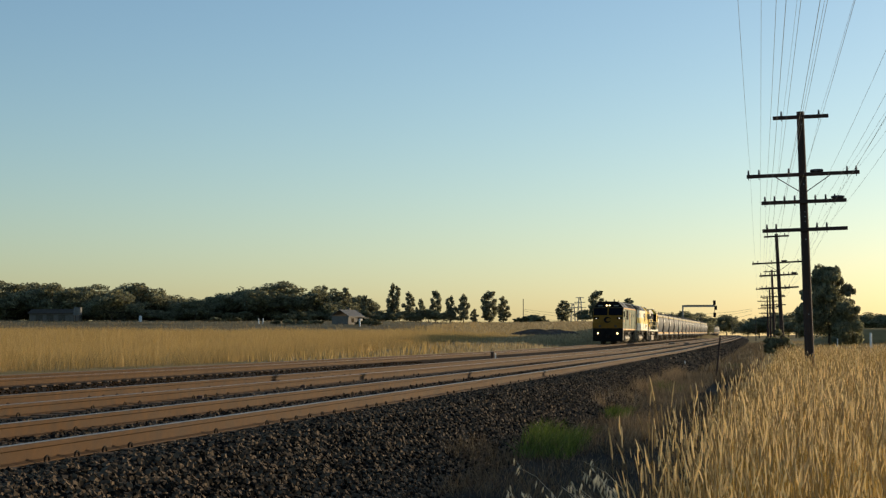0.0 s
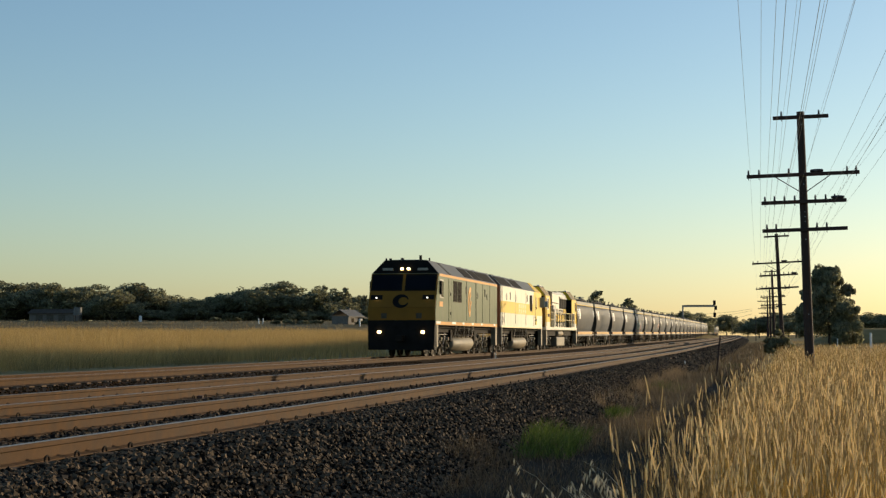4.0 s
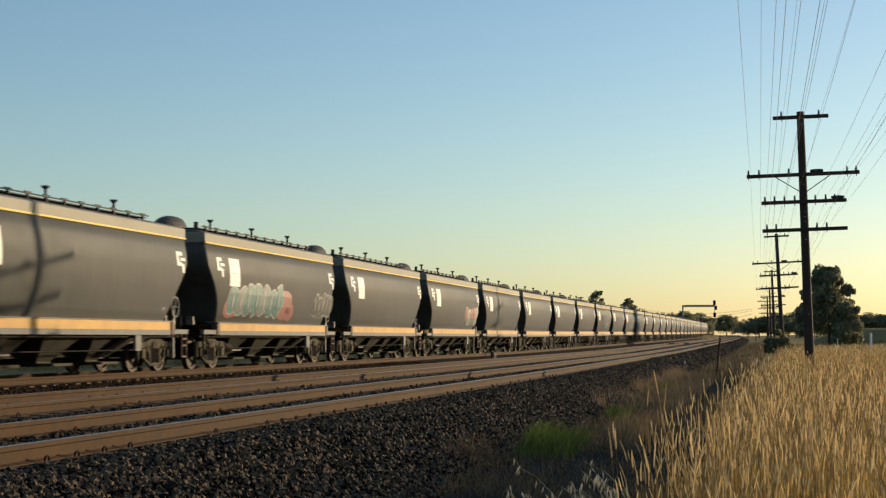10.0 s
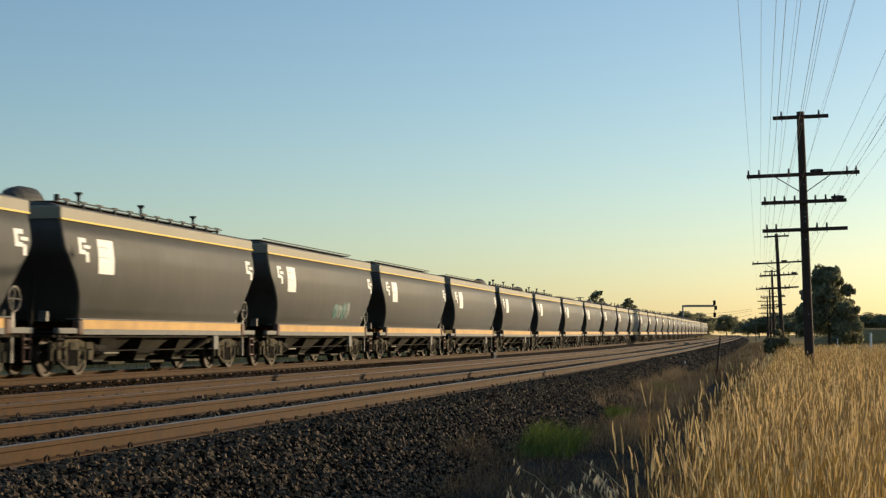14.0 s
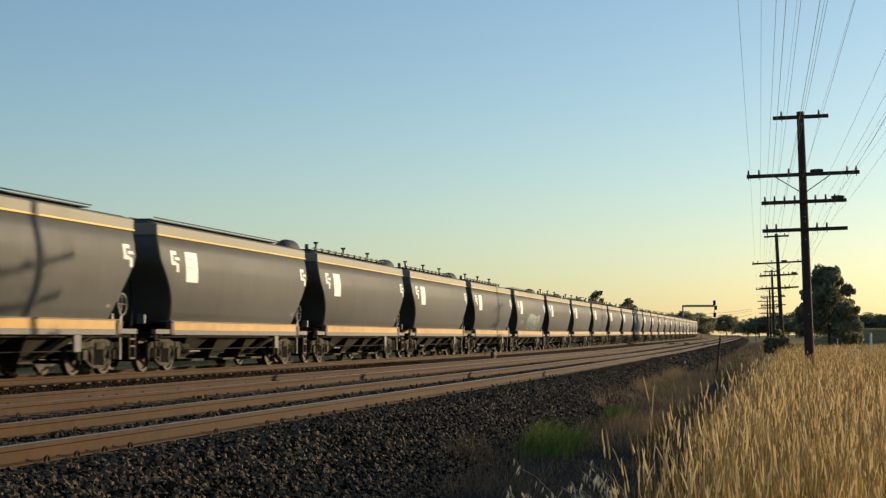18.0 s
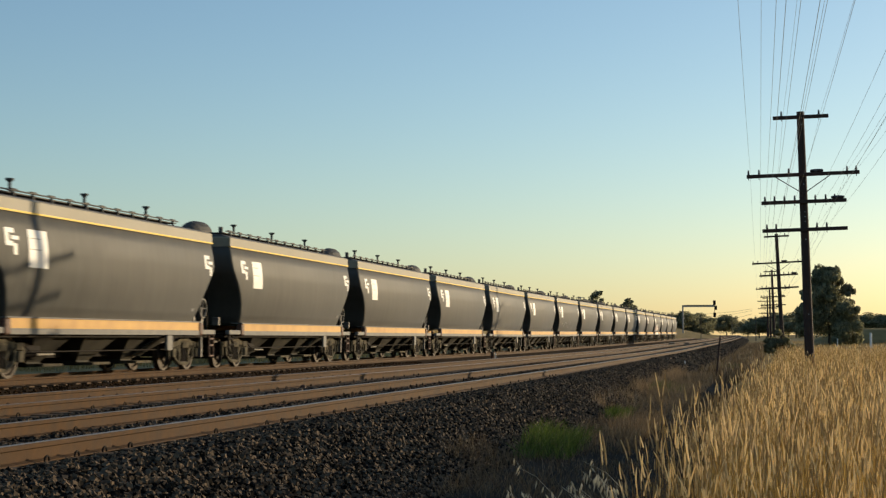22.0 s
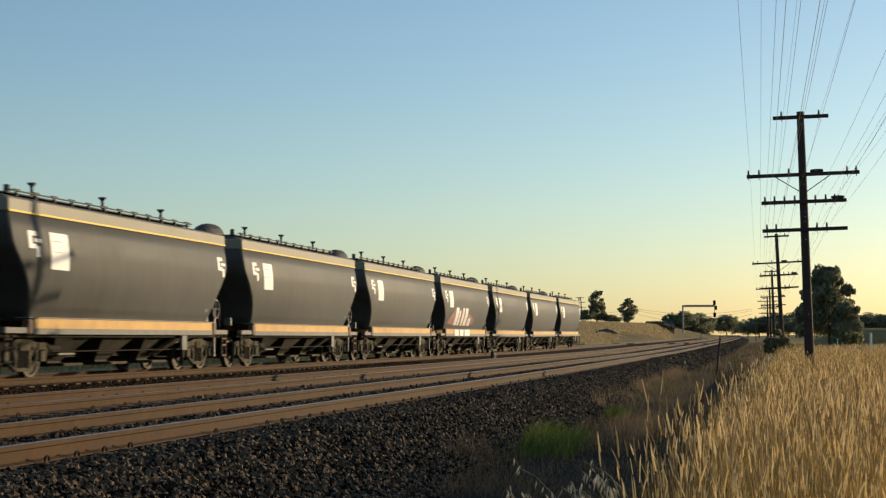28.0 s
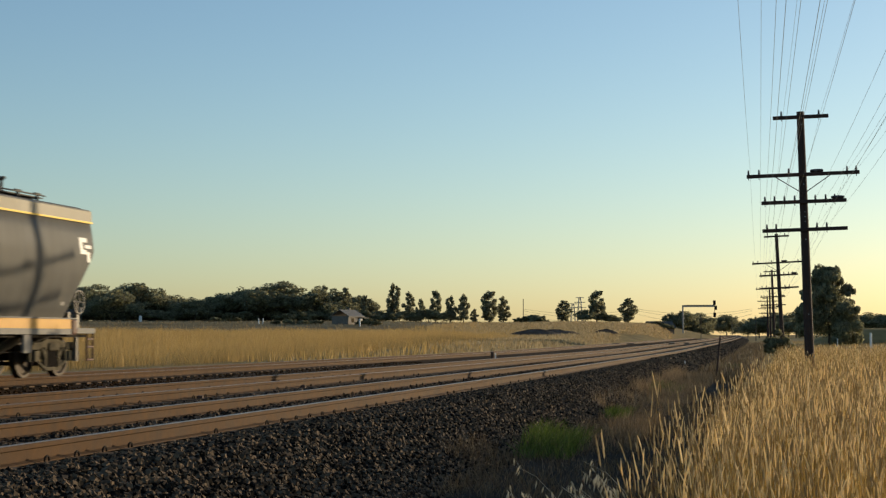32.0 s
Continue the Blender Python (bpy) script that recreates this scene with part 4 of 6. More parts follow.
def loco_hood():
    l = empty("diesel_locomotive")
    part("deck", boxed(-9.35, 9.35, -1.46, 1.46, 1.42, 1.64, bevel=0.02), LOCO_WHITE, l, "white running deck")
    part("frame", boxed(-9.0, 9.0, -1.1, 1.1, 1.0, 1.42), UNDER, l)
    for x0, x1, nm in ((-9.3, -6.9, "front_cab"), (6.3, 9.2, "rear_cab")):
        sec = [(-1.42, 1.64), (-1.42, 3.86), (-1.0, 4.48), (1.0, 4.48), (1.42, 3.86), (1.42, 1.64)]
        part(nm, loft([[(x, y, z) for y, z in sec] for x in (x0, x1)]), LOCO_YELLOW, l, "yellow cab with sloping roof shoulders")
        part("cab_shoulder", loft([[(x, y, z) for y, z in ((-1.432, 3.87), (-1.01, 4.49), (-0.98, 4.46), (-1.40, 3.85))] for x in (x0, x1)]), CAB_TAN, l, "tan roof shoulder")
        part("cab_roof", boxed(x0, x1, -1.02, 1.02, 4.47, 4.54, bevel=0.01), ROOF_DARK, l)
        bm = bmesh.new()
        for k in range(7):
            box(bm, x0 + 0.2 + k * 0.3, x0 + 0.36 + k * 0.3, -0.98, -0.86, 4.53, 4.60)
        part("roof_cleats", bm, WHITE_MARK, l)
    # front wall, in the yellow darkened for shade
    part("cab_front", boxed(-9.42, -9.29, -1.40, 1.40, 1.64, 3.85), LOCO_YELLOW_SHADED, l)
    part("windscreen", boxed(-9.46, -9.40, -1.3, -0.15, 3.0, 3.8, bevel=0.02), GLASS_DARK, l)
    part("windscreen", boxed(-9.46, -9.40, 0.15, 1.3, 3.0, 3.8, bevel=0.02), GLASS_DARK, l)
    part("nose_door", boxed(-9.52, -9.4, -1.0, 1.0, 1.0, 2.9, bevel=0.03), END_BROWN, l)
    panel("cab_window", -8.35, -7.75, 2.95, 3.65, GLASS_DARK, l, y=-1.42, out=0.02, label="dark cab side window")
    panel("window_frame", -8.75, -7.65, 2.88, 3.72, LOCO_WHITE, l, y=-1.42, out=0.012)
    panel("number_bar", -8.2, -7.2, 2.35, 2.58, LOUVRE, l, y=-1.42, out=0.012)
    panel("white_skirt", -9.3, -6.9, 1.64, 2.0, LOCO_WHITE, l, y=-1.42, out=0.012)
    panel("cab_window", 8.35, 8.95, 2.95, 3.65, GLASS_DARK, l, y=-1.42, out=0.02)
    panel("white_skirt", 6.3, 9.2, 1.64, 1.95, LOCO_WHITE, l, y=-1.42, out=0.012)
    panel("number_bar", 7.2, 8.1, 2.3, 2.5, LOUVRE, l, y=-1.42, out=0.012)
    # Black sheet on the rear cab's front wall stands in for its shade.
    part("shade_wall", boxed(6.24, 6.31, -1.40, 1.40, 1.64, 3.84), LOCO_BLACK, l)
    part("rear_window", boxed(6.2, 6.26, -1.35, -0.6, 2.9, 3.7, bevel=0.02), GLASS_DARK, l)
    # hoods
    sec = [(-1.0, 1.64), (-1.0, 4.14), (-0.88, 4.3), (0.88, 4.3), (1.0, 4.14), (1.0, 1.64)]
    part("hood", loft([[(x, y, z) for y, z in sec] for x in (-6.9, 6.3)]), LOCO_WHITE, l, "white engine hood with access doors")
    part("hood_top", boxed(-6.9, 6.3, -0.84, 0.84, 4.29, 4.36, bevel=0.01), ROOF_DARK, l)
    part("intake_recess", boxed(-4.1, -2.55, -1.06, -0.9, 3.3, 4.28, bevel=0.02), GRILLE, l, "black intake recess")
    part("blower_casing", loft([[(x, y, z) for x, z in ((-4.2, 1.66), (-2.75, 1.66), (-2.75, 3.05), (-3.0, 3.26), (-4.2, 3.26), (-4.35, 3.0))] for y in (-1.34, -0.95)]), LENS_GREY, l, "pale grey blower casing")
    # First dark slab paints the shade on the casing's left; second is an opening.
    part("blower_opening", boxed(-4.32, -3.85, -1.36, -1.3, 1.75, 2.95, bevel=0.01), GRILLE, l)
    part("blower_opening", boxed(-3.0, -2.7, -1.36, -1.3, 1.72, 2.5, bevel=0.01), GRILLE, l)
    part("casing_flare", loft([[(x, y, z) for x, z in ((-2.74, 1.66), (-1.7, 1.95), (-2.2, 2.3), (-2.74, 2.95))] for y in (-1.12, -0.98)]), LOCO_YELLOW, l)
    part("intake_grille", boxed(-6.5, -4.85, -1.05, -0.95, 2.95, 3.82, bevel=0.01), GRILLE, l)
    for x in (2.2, 3.6, 4.95):
        part("radiator_opening", boxed(x, x + 1.25, -1.06, -0.95, 3.1, 3.85, bevel=0.01), GRILLE, l, "dark radiator opening")
    part("radiator_hood", loft([[(2.0, -1.12, 3.86), (6.25, -1.12, 3.86), (6.25, -0.8, 4.42), (2.0, -0.8, 4.42)], [(2.0, -0.9, 3.86), (6.25, -0.9, 3.86), (6.25, -0.7, 4.36), (2.0, -0.7, 4.36)]]), LOCO_WHITE, l)
    part("yellow_panel", boxed(-1.6, 5.6, -1.03, -0.98, 2.08, 2.62), LOCO_YELLOW, l, "yellow stripe on the hood")
    part("yellow_panel", boxed(4.6, 6.25, -1.035, -0.98, 2.75, 3.08), LOCO_YELLOW, l)
    for k in range(12):
        x = -2.5 + 0.72 * k
        panel("hood_door_seam", x, x + 0.015, 1.7, 3.05, PALE, l, y=-1.0, out=0.036)
    for z, n, x0, x1 in ((3.45, 9, -2.4, 1.6), (2.9, 9, 1.9, 5.6), (2.0, 16, -2.5, 5.6)):
        for k in range(n):
            x = x0 + (x1 - x0) * k / n
            panel("latch", x, x + 0.07, z, z + 0.06, LOUVRE, l, y=-1.0, out=0.04)
    # handrails along the deck
    posts = [-6.6, -5.7, -4.9, -2.7, -1.6, -0.5, 0.6, 1.7, 2.8, 3.9, 5.0, 6.0]
    for x in posts:
        part("rail_post", rods([((x, -1.42, 1.64), (x, -1.42, 2.72))], 0.024), LOCO_WHITE if x < -4 or x > 4.5 else SEAM, l)
    part("handrail", rods([((-6.8, -1.42, 2.72), (-4.9, -1.42, 2.72)), ((-2.7, -1.42, 2.72), (6.0, -1.42, 2.72)), ((-2.7, -1.42, 2.2), (6.0, -1.42, 2.2)), ((-6.8, -1.42, 2.2), (-4.9, -1.42, 2.2))], 0.022), LETTER_PALE, l)
    part("gate_rail", rods([((6.5, -1.47, 1.7), (6.5, -1.47, 2.75)), ((7.5, -1.47, 1.7), (7.5, -1.47, 2.75)), ((6.5, -1.47, 2.75), (7.5, -1.47, 2.75)), ((6.5, -1.47, 2.2), (7.5, -1.47, 2.2))], 0.026), WHITE_MARK, l)
    panel("rear_doorway", 6.5, 7.5, 1.7, 2.72, GRILLE, l, y=-1.42, out=0.014)
    panel("front_doorway", -6.88, -6.3, 1.7, 3.0, GRILLE, l, y=-0.99, out=0.014)
    part("fuel_tank", boxed(-2.0, 2.6, -1.30, 1.30, 0.2, 0.92, bevel=0.10), TANK, l, "dusty boxy fuel tank")
    part("air_reservoir", capsule(-1.1, 1.9, -1.08, 1.18, 0.24), TANK, l, "grey long air reservoir", smooth=True)
    part("equipment_box", boxed(2.0, 2.7, -1.3, -0.8, 0.95, 1.4, bevel=0.03), UNDER, l)
    part("corner_step", boxed(-9.3, -8.85, -1.46, -1.2, 0.35, 1.42, bevel=0.02), TANK, l)
    part("corner_step", boxed(8.85, 9.3, -1.46, -1.2, 0.35, 1.42, bevel=0.02), TANK, l)
    part("handrail", rods([((-7.0, -1.46, 1.7), (-7.0, -1.46, 3.7)), ((-9.2, -1.46, 1.7), (-9.2, -1.46, 3.7)), ((9.15, -1.46, 1.8), (9.15, -1.46, 3.7))], 0.02), LOCO_YELLOW, l)
    loco_bogie(l, -6.1)
    loco_bogie(l, 5.5)
    return tagged(l, "white and yellow hood diesel locomotive with side walkways", "locomotive", "locomotives of the train")


for made, s9, reach in ((loco_green(), -42.34, 5.7), (loco_white(), -23.28, 5.9), (loco_hood(), -3.02, 5.8)):
    made.scale = (1, BROAD, 1)
    TRAIN.append((made, s9, reach))
# ---- line-side poles and wires ----
POLE_WOOD = mat("pole_wood", (0.022, 0.012, 0.008), (0.06, 0.03, 0.02), 3.0, 0.85, bump=0.01, bump_scale=12)
INSULATOR = mat("insulator_brown", (0.02, 0.014, 0.012), (0.05, 0.035, 0.03), 4.0, 0.25)
WIRE = mat("wire_copper", (0.10, 0.10, 0.10), (0.2, 0.2, 0.19), 2.0, 0.6)
GALV = mat("galvanised_steel", (0.22, 0.21, 0.20), (0.36, 0.35, 0.33), 3.0, 0.5, metal=0.5)
WHITE_PAINT = mat("white_paint", (0.60, 0.59, 0.56), (0.80, 0.79, 0.76), 4.0, 0.6)
ARMS = ((7.68, 0.84, (-0.58, 0.55)), (5.90, 1.70, (-1.64, -1.32, -0.42, 1.33, 1.60)), (5.06, 1.28, (-1.17, -0.88, -0.58, -0.27, 0.35, 0.66, 0.93)), (4.20, 1.28, (-1.14, -0.86, 0.37, 0.66)))
POLE_STEP = Vector((11.6, 59.6, 0))
POLE_FOOT = Vector((11.25, 50.0, 0))
POLE_TURN = -math.degrees(math.atan2(POLE_STEP.x, POLE_STEP.y))


def pole():
    p = empty("telegraph_pole")
    bm = rod(bmesh.new(), (0, 0, -1.4), (0, 0, 7.86), 0.155, 0.115, seg=14)
    part("shaft", bm, POLE_WOOD, p)
    for z, half, pins in ARMS:
        arm = part("cross_arm", boxed(-half, half, -0.20, -0.09, z - 0.055, z + 0.055, bevel=0.012), POLE_WOOD, p)
        for x in pins:
            bm = rod(bmesh.new(), (x, -0.145, z - 0.12), (x, -0.145, z + 0.10), 0.012, seg=6)
            rod(bm, (x, -0.145, z + 0.06), (x, -0.145, z + 0.13), 0.036, 0.028, seg=10)
            rod(bm, (x, -0.145, z + 0.13), (x, -0.145, z + 0.20), 0.030, 0.022, seg=10)
            part("insulator", bm, INSULATOR, arm)
    for s in (-1, 1):
        part("arm_brace", rods([((s * 0.82, -0.15, 5.85), (0, -0.16, 5.30))], 0.014), POLE_WOOD, p)
    for x, z in ((0.42, 5.96), (1.02, 5.12)):
        part("junction_box", capsule(x - 0.20, x + 0.20, -0.15, z + 0.04, 0.055), INSULATOR, p)
    for z in (7.45, 5.6, 4.75, 4.6, 4.45, 3.9, 1.6):
        part("bolt", rod(bmesh.new(), (0.02, -0.12, z), (0.02, -0.16, z), 0.02, seg=6), GALV, p)
    return tagged(p, "dark timber telegraph pole with four crossarms and insulators", "telegraph pole", "telegraph poles along the line")


def pole_pose(k, lean):
    f = POLE_FOOT + POLE_STEP * k
    return Matrix.Translation(f) @ pose(0, 0, 0, 0, lean, POLE_TURN)


pole0 = pole()
pole0.matrix_basis = pole_pose(0, -1.5)
for k, lean in ((1, -2.6), (2, -1.8), (3, -1.0), (4, -1.4), (5, 0.5)):
    copy_thing(pole0, pole_pose(k, lean))
copy_thing(pole0, pole_pose(-1, 0.0))


def wires():
    right = Vector((math.cos(radians(POLE_TURN)), math.sin(radians(POLE_TURN)), 0))
    n = 0
    for z, half, pins in ARMS:
        for x in pins:
            rng = random.Random(n)
            n += 1
            verts, faces = [], []
            sag = rng.uniform(0.25, 0.5)
            for k in range(-1, 5):
                for i in range(13):
                    if i == 12 and k < 4:
                        continue
                    t = i / 12
                    c = POLE_FOOT + POLE_STEP * (k + t) + right * (x - 0.018 * z)
                    c.z = z + 0.17 - sag * 4 * t * (1 - t)
                    for dx, dz in ((-0.0030, 0), (0, 0.0030), (0.0030, 0), (0, -0.0030)):
                        verts.append((c.x + dx, c.y, c.z + dz))
            for i in range(len(verts) // 4 - 1):
                for j in range(4):
                    a, b = i * 4 + j, i * 4 + (j + 1) % 4
                    faces.append((a, b, b + 4, a + 4))
            tagged(mesh_ob("overhead_wire", verts, faces, WIRE), "thin dark wire strung between the telegraph poles", "wire", "wires on the telegraph poles")


wires()


# ---- signal gantry ----
def gantry():
    g = empty("signal_gantry")
    part("mast", boxed(-0.16, 0.16, -0.16, 0.16, -0.8, 6.7, bevel=0.02), GALV, g)
    part("boom", boxed(-0.16, 6.4, -0.18, 0.18, 6.55, 6.95, bevel=0.02), GALV, g)
    for x, z in ((6.35, 7.0), (6.6, 5.9), (6.4, 4.4)):
        part("signal_head", rod(boxed(x - 0.28, x + 0.28, -0.25, 0.1, z, z + 0.95, bevel=0.05), (x, -0.25, z + 0.5), (x, -0.5, z + 0.5), 0.2, seg=12), LOCO_BLACK, g, "black signal head with hood")
    part("drop_post", rods([((6.4, 0, 4.3), (6.4, 0, 6.6))], 0.06), GALV, g)
    part("footboard", boxed(0.3, 6.5, -0.5, 0.5, 6.95, 7.0), GALV, g)
    at = on_line(425, 20.9)
    g.matrix_basis = Matrix.Translation(at) @ pose(0, 0, 0, 0, 0, -11) @ Matrix.Diagonal((1.27, 1.27, 1.2, 1))
    return tagged(g, "grey steel cantilever signal gantry beside the tracks", "signal gantry")


gantry()


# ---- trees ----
# Leaf tones lifted above real foliage to stand in for distance haze.
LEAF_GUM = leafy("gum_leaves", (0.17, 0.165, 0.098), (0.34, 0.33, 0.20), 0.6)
LEAF_HAZED = leafy("pine_leaves", (0.16, 0.158, 0.09), (0.33, 0.32, 0.185), 0.6)
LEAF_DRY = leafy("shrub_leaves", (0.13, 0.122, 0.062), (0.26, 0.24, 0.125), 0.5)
BARK = mat("bark", (0.05, 0.04, 0.03), (0.13, 0.11, 0.085), 5.0, 0.9, bump=0.02)


def crown_mesh(name, clumps, leaves, size, material, parent, seed):
    """Leaves in clumps: each lies roughly along its clump's skin, some stray."""
    rng = np.random.default_rng(seed)
    verts, faces = [], []
    for (cx, cy, cz, rx, rz) in clumps:
        n = max(int(leaves * rx ** 1.6), 24)
        d = rng.normal(size=(n, 3))
        d /= np.linalg.norm(d, axis=1)[:, None]
        rad = rng.uniform(0.62, 1.08, n)
        c = np.stack([cx + d[:, 0] * rx * rad, cy + d[:, 1] * rx * rad, cz + d[:, 2] * rz * rad], 1)
        nrm = d + rng.normal(size=(n, 3)) * 0.45
        u = np.cross(nrm, rng.normal(size=(n, 3)))
        u /= np.linalg.norm(u, axis=1)[:, None]
        v = np.cross(nrm, u)
        v /= np.linalg.norm(v, axis=1)[:, None]
        sz = size * rng.uniform(0.5, 1.4, n)[:, None]
        a, b, e, f = c - u * sz, c + v * sz * 0.5, c + u * sz, c - v * sz * 0.5
        base = len(verts)
        quad = np.stack([a, b, e, f], 1).reshape(-1, 3)
        verts.extend(map(tuple, quad))
        faces.extend([(base + 4 * i, base + 4 * i + 1, base + 4 * i + 2, base + 4 * i + 3) for i in range(n)])
    return mesh_ob(name, verts, faces, material, parent)


def tree(kind, h, w, seed, name="tree", label="", group="trees along the paddock", leafmat=None):
    rng = random.Random(seed)
    t = empty(name)
    clumps = []
    trunk_top = h * {"gum": 0.78, "broad": 0.45, "shrub": 0.25, "pine": 0.7}[kind]
    bm = bmesh.new()
    pts = [Vector((0, 0, -0.6))]
    for i in range(1, 5):
        pts.append(Vector((rng.uniform(-0.03, 0.03) * h, rng.uniform(-0.03, 0.03) * h, trunk_top * i / 4)))
    for i in range(4):
        rod(bm, pts[i], pts[i + 1], h * 0.022 * (1 - 0.2 * i), h * 0.022 * (1 - 0.2 * (i + 1)), seg=8)
    part("trunk", bm, BARK, t)
    limbs = {"gum": 17, "broad": 26, "shrub": 9, "pine": 34}[kind]
    for i in range(limbs):
        a = math.tau * (i * 0.618 + rng.random() * 0.2)
        f = (i + 0.5) / limbs
        flat = rng.uniform(0.65, 0.95)
        if kind == "gum":
            z = h * (0.16 + 0.74 * f)
            r = w * 0.5 * rng.uniform(0.35, 0.95) * math.sin(math.pi * (0.16 + 0.76 * f)) ** 0.8
            cr = w * rng.uniform(0.13, 0.22) * (1.15 - 0.45 * f)
            flat = rng.uniform(0.9, 1.4)
        elif kind == "broad":
            q = rng.random() ** 0.6
            r = w * 0.46 * q
            z = h * (0.10 + 0.74 * math.sqrt(max(1 - 0.8 * q * q, 0.05)) * rng.uniform(0.2, 1.0) ** 0.7)
            cr = w * rng.uniform(0.10, 0.175)
        elif kind == "pine":
            z = h * (0.12 + 0.8 * f)
            r = w * 0.5 * (1 - 0.75 * f ** 2.4) * rng.uniform(0.5, 1.0)
            cr = w * rng.uniform(0.10, 0.18) * (1 - 0.3 * f)
        else:
            r = w * 0.5 * rng.uniform(0.1, 0.85)
            z = h * (0.18 + 0.42 * math.sqrt(1 - (2 * r / w) ** 2) * rng.uniform(0.5, 1.1))
            cr = w * rng.uniform(0.11, 0.19)
        p = Vector((r * math.cos(a), r * math.sin(a), z))
        start = pts[2] if z < 0.5 * h else pts[3] if z < 0.7 * h else pts[4]
        lb = bmesh.new()
        mid = (start + p) / 2 + Vector((0, 0, -0.03 * h))
        rod(lb, start, mid, h * 0.009, h * 0.007, seg=5)
        rod(lb, mid, p, h * 0.007, h * 0.003, seg=5)
        part("limb", lb, BARK, t)
        clumps.append((p.x, p.y, p.z, cr, cr * flat))
        for _ in range(4):
            q = cr * 1.05
            clumps.append((p.x + rng.uniform(-q, q), p.y + rng.uniform(-q, q), p.z + rng.uniform(-q, q) * 0.7, cr * rng.uniform(0.3, 0.6), cr * rng.uniform(0.25, 0.5)))
    clumps.append((pts[4].x, pts[4].y, h * (0.9 if kind in ("gum", "pine") else 0.78), w * (0.10 if kind == "pine" else 0.12), h * 0.08))
    if kind == "broad":
        clumps.append((0, 0, h * 0.42, w * 0.32, h * 0.30))
    elif kind == "pine":
        clumps.append((0, 0, h * 0.4, w * 0.34, h * 0.32))
    lm = leafmat or (LEAF_GUM if kind == "gum" else LEAF_HAZED)
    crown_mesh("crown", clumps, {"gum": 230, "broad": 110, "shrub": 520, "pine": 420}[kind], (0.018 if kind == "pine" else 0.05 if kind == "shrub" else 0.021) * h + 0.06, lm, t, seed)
    return tagged(t, label or "dark green tree with an uneven leafy crown", "tree", group)


LENS = 2880.0


def seen_spot(px, dist):
    """A place on the ground at a distance, on the bearing px of a picture 1568 wide."""
    x = (px - 784) / LENS * dist
    return Vector((x, dist, ground_z(x, dist)))


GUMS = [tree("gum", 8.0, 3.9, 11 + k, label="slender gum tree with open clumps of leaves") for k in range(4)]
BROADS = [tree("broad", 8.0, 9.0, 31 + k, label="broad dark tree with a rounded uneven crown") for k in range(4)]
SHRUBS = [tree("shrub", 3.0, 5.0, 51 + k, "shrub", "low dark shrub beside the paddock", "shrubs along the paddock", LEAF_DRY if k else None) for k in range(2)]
used = set()
GROW = 1.45
TALL = {}


def plant(stock, px, dist, top_px, wide=1.0, base_up=0.0):
    """Puts a tree on a bearing, so tall that its top stands top_px over the eye's level."""
    rng = random.Random(int(px * 7 + dist))
    o = stock[rng.randrange(len(stock))]
    crown = [c for c in o.children if c.name.startswith('crown')][0]
    h0 = TALL.setdefault(crown.data.name, float(np.percentile([v.co.z for v in crown.data.vertices], 99.3)))
    p = seen_spot(px, dist)
    h = 0.912 + top_px / LENS * dist - p.z
    k = max(h, 0.8) / h0
    if stock is SHRUBS:
        p.z -= 0.18 * h
    wide *= 1.12 if stock is GUMS else GROW
    m = Matrix.Translation(p) @ pose(0, 0, 0, 0, 0, rng.uniform(0, 360)) @ Matrix.Diagonal((k * wide, k * wide, k, 1))
    if o.name not in used:
        used.add(o.name)
        o.matrix_basis = m
    else:
        copy_thing(o, m).matrix_basis = m


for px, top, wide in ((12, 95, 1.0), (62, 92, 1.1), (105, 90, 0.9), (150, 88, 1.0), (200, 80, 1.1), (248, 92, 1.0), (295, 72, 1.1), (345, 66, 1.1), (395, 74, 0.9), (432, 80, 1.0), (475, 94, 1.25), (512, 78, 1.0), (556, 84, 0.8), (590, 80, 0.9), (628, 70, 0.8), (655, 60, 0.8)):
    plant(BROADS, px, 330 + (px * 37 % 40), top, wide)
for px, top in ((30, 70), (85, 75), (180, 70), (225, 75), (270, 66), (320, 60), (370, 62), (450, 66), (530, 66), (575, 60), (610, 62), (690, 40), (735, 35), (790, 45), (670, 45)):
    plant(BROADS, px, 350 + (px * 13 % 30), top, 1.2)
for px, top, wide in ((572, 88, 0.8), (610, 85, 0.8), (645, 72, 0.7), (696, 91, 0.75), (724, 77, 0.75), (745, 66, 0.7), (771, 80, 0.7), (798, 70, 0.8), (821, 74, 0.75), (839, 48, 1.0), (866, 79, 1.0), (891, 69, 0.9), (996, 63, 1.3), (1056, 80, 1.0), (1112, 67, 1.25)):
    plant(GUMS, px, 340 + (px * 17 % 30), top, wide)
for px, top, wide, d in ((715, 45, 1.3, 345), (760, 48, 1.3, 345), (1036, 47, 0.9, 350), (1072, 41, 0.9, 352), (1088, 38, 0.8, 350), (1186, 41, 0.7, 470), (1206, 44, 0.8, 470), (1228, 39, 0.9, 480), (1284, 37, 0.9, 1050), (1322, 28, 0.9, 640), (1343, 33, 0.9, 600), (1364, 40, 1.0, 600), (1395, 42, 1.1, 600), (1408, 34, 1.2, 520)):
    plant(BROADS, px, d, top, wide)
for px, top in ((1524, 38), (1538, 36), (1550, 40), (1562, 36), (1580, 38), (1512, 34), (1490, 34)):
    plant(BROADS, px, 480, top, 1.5)
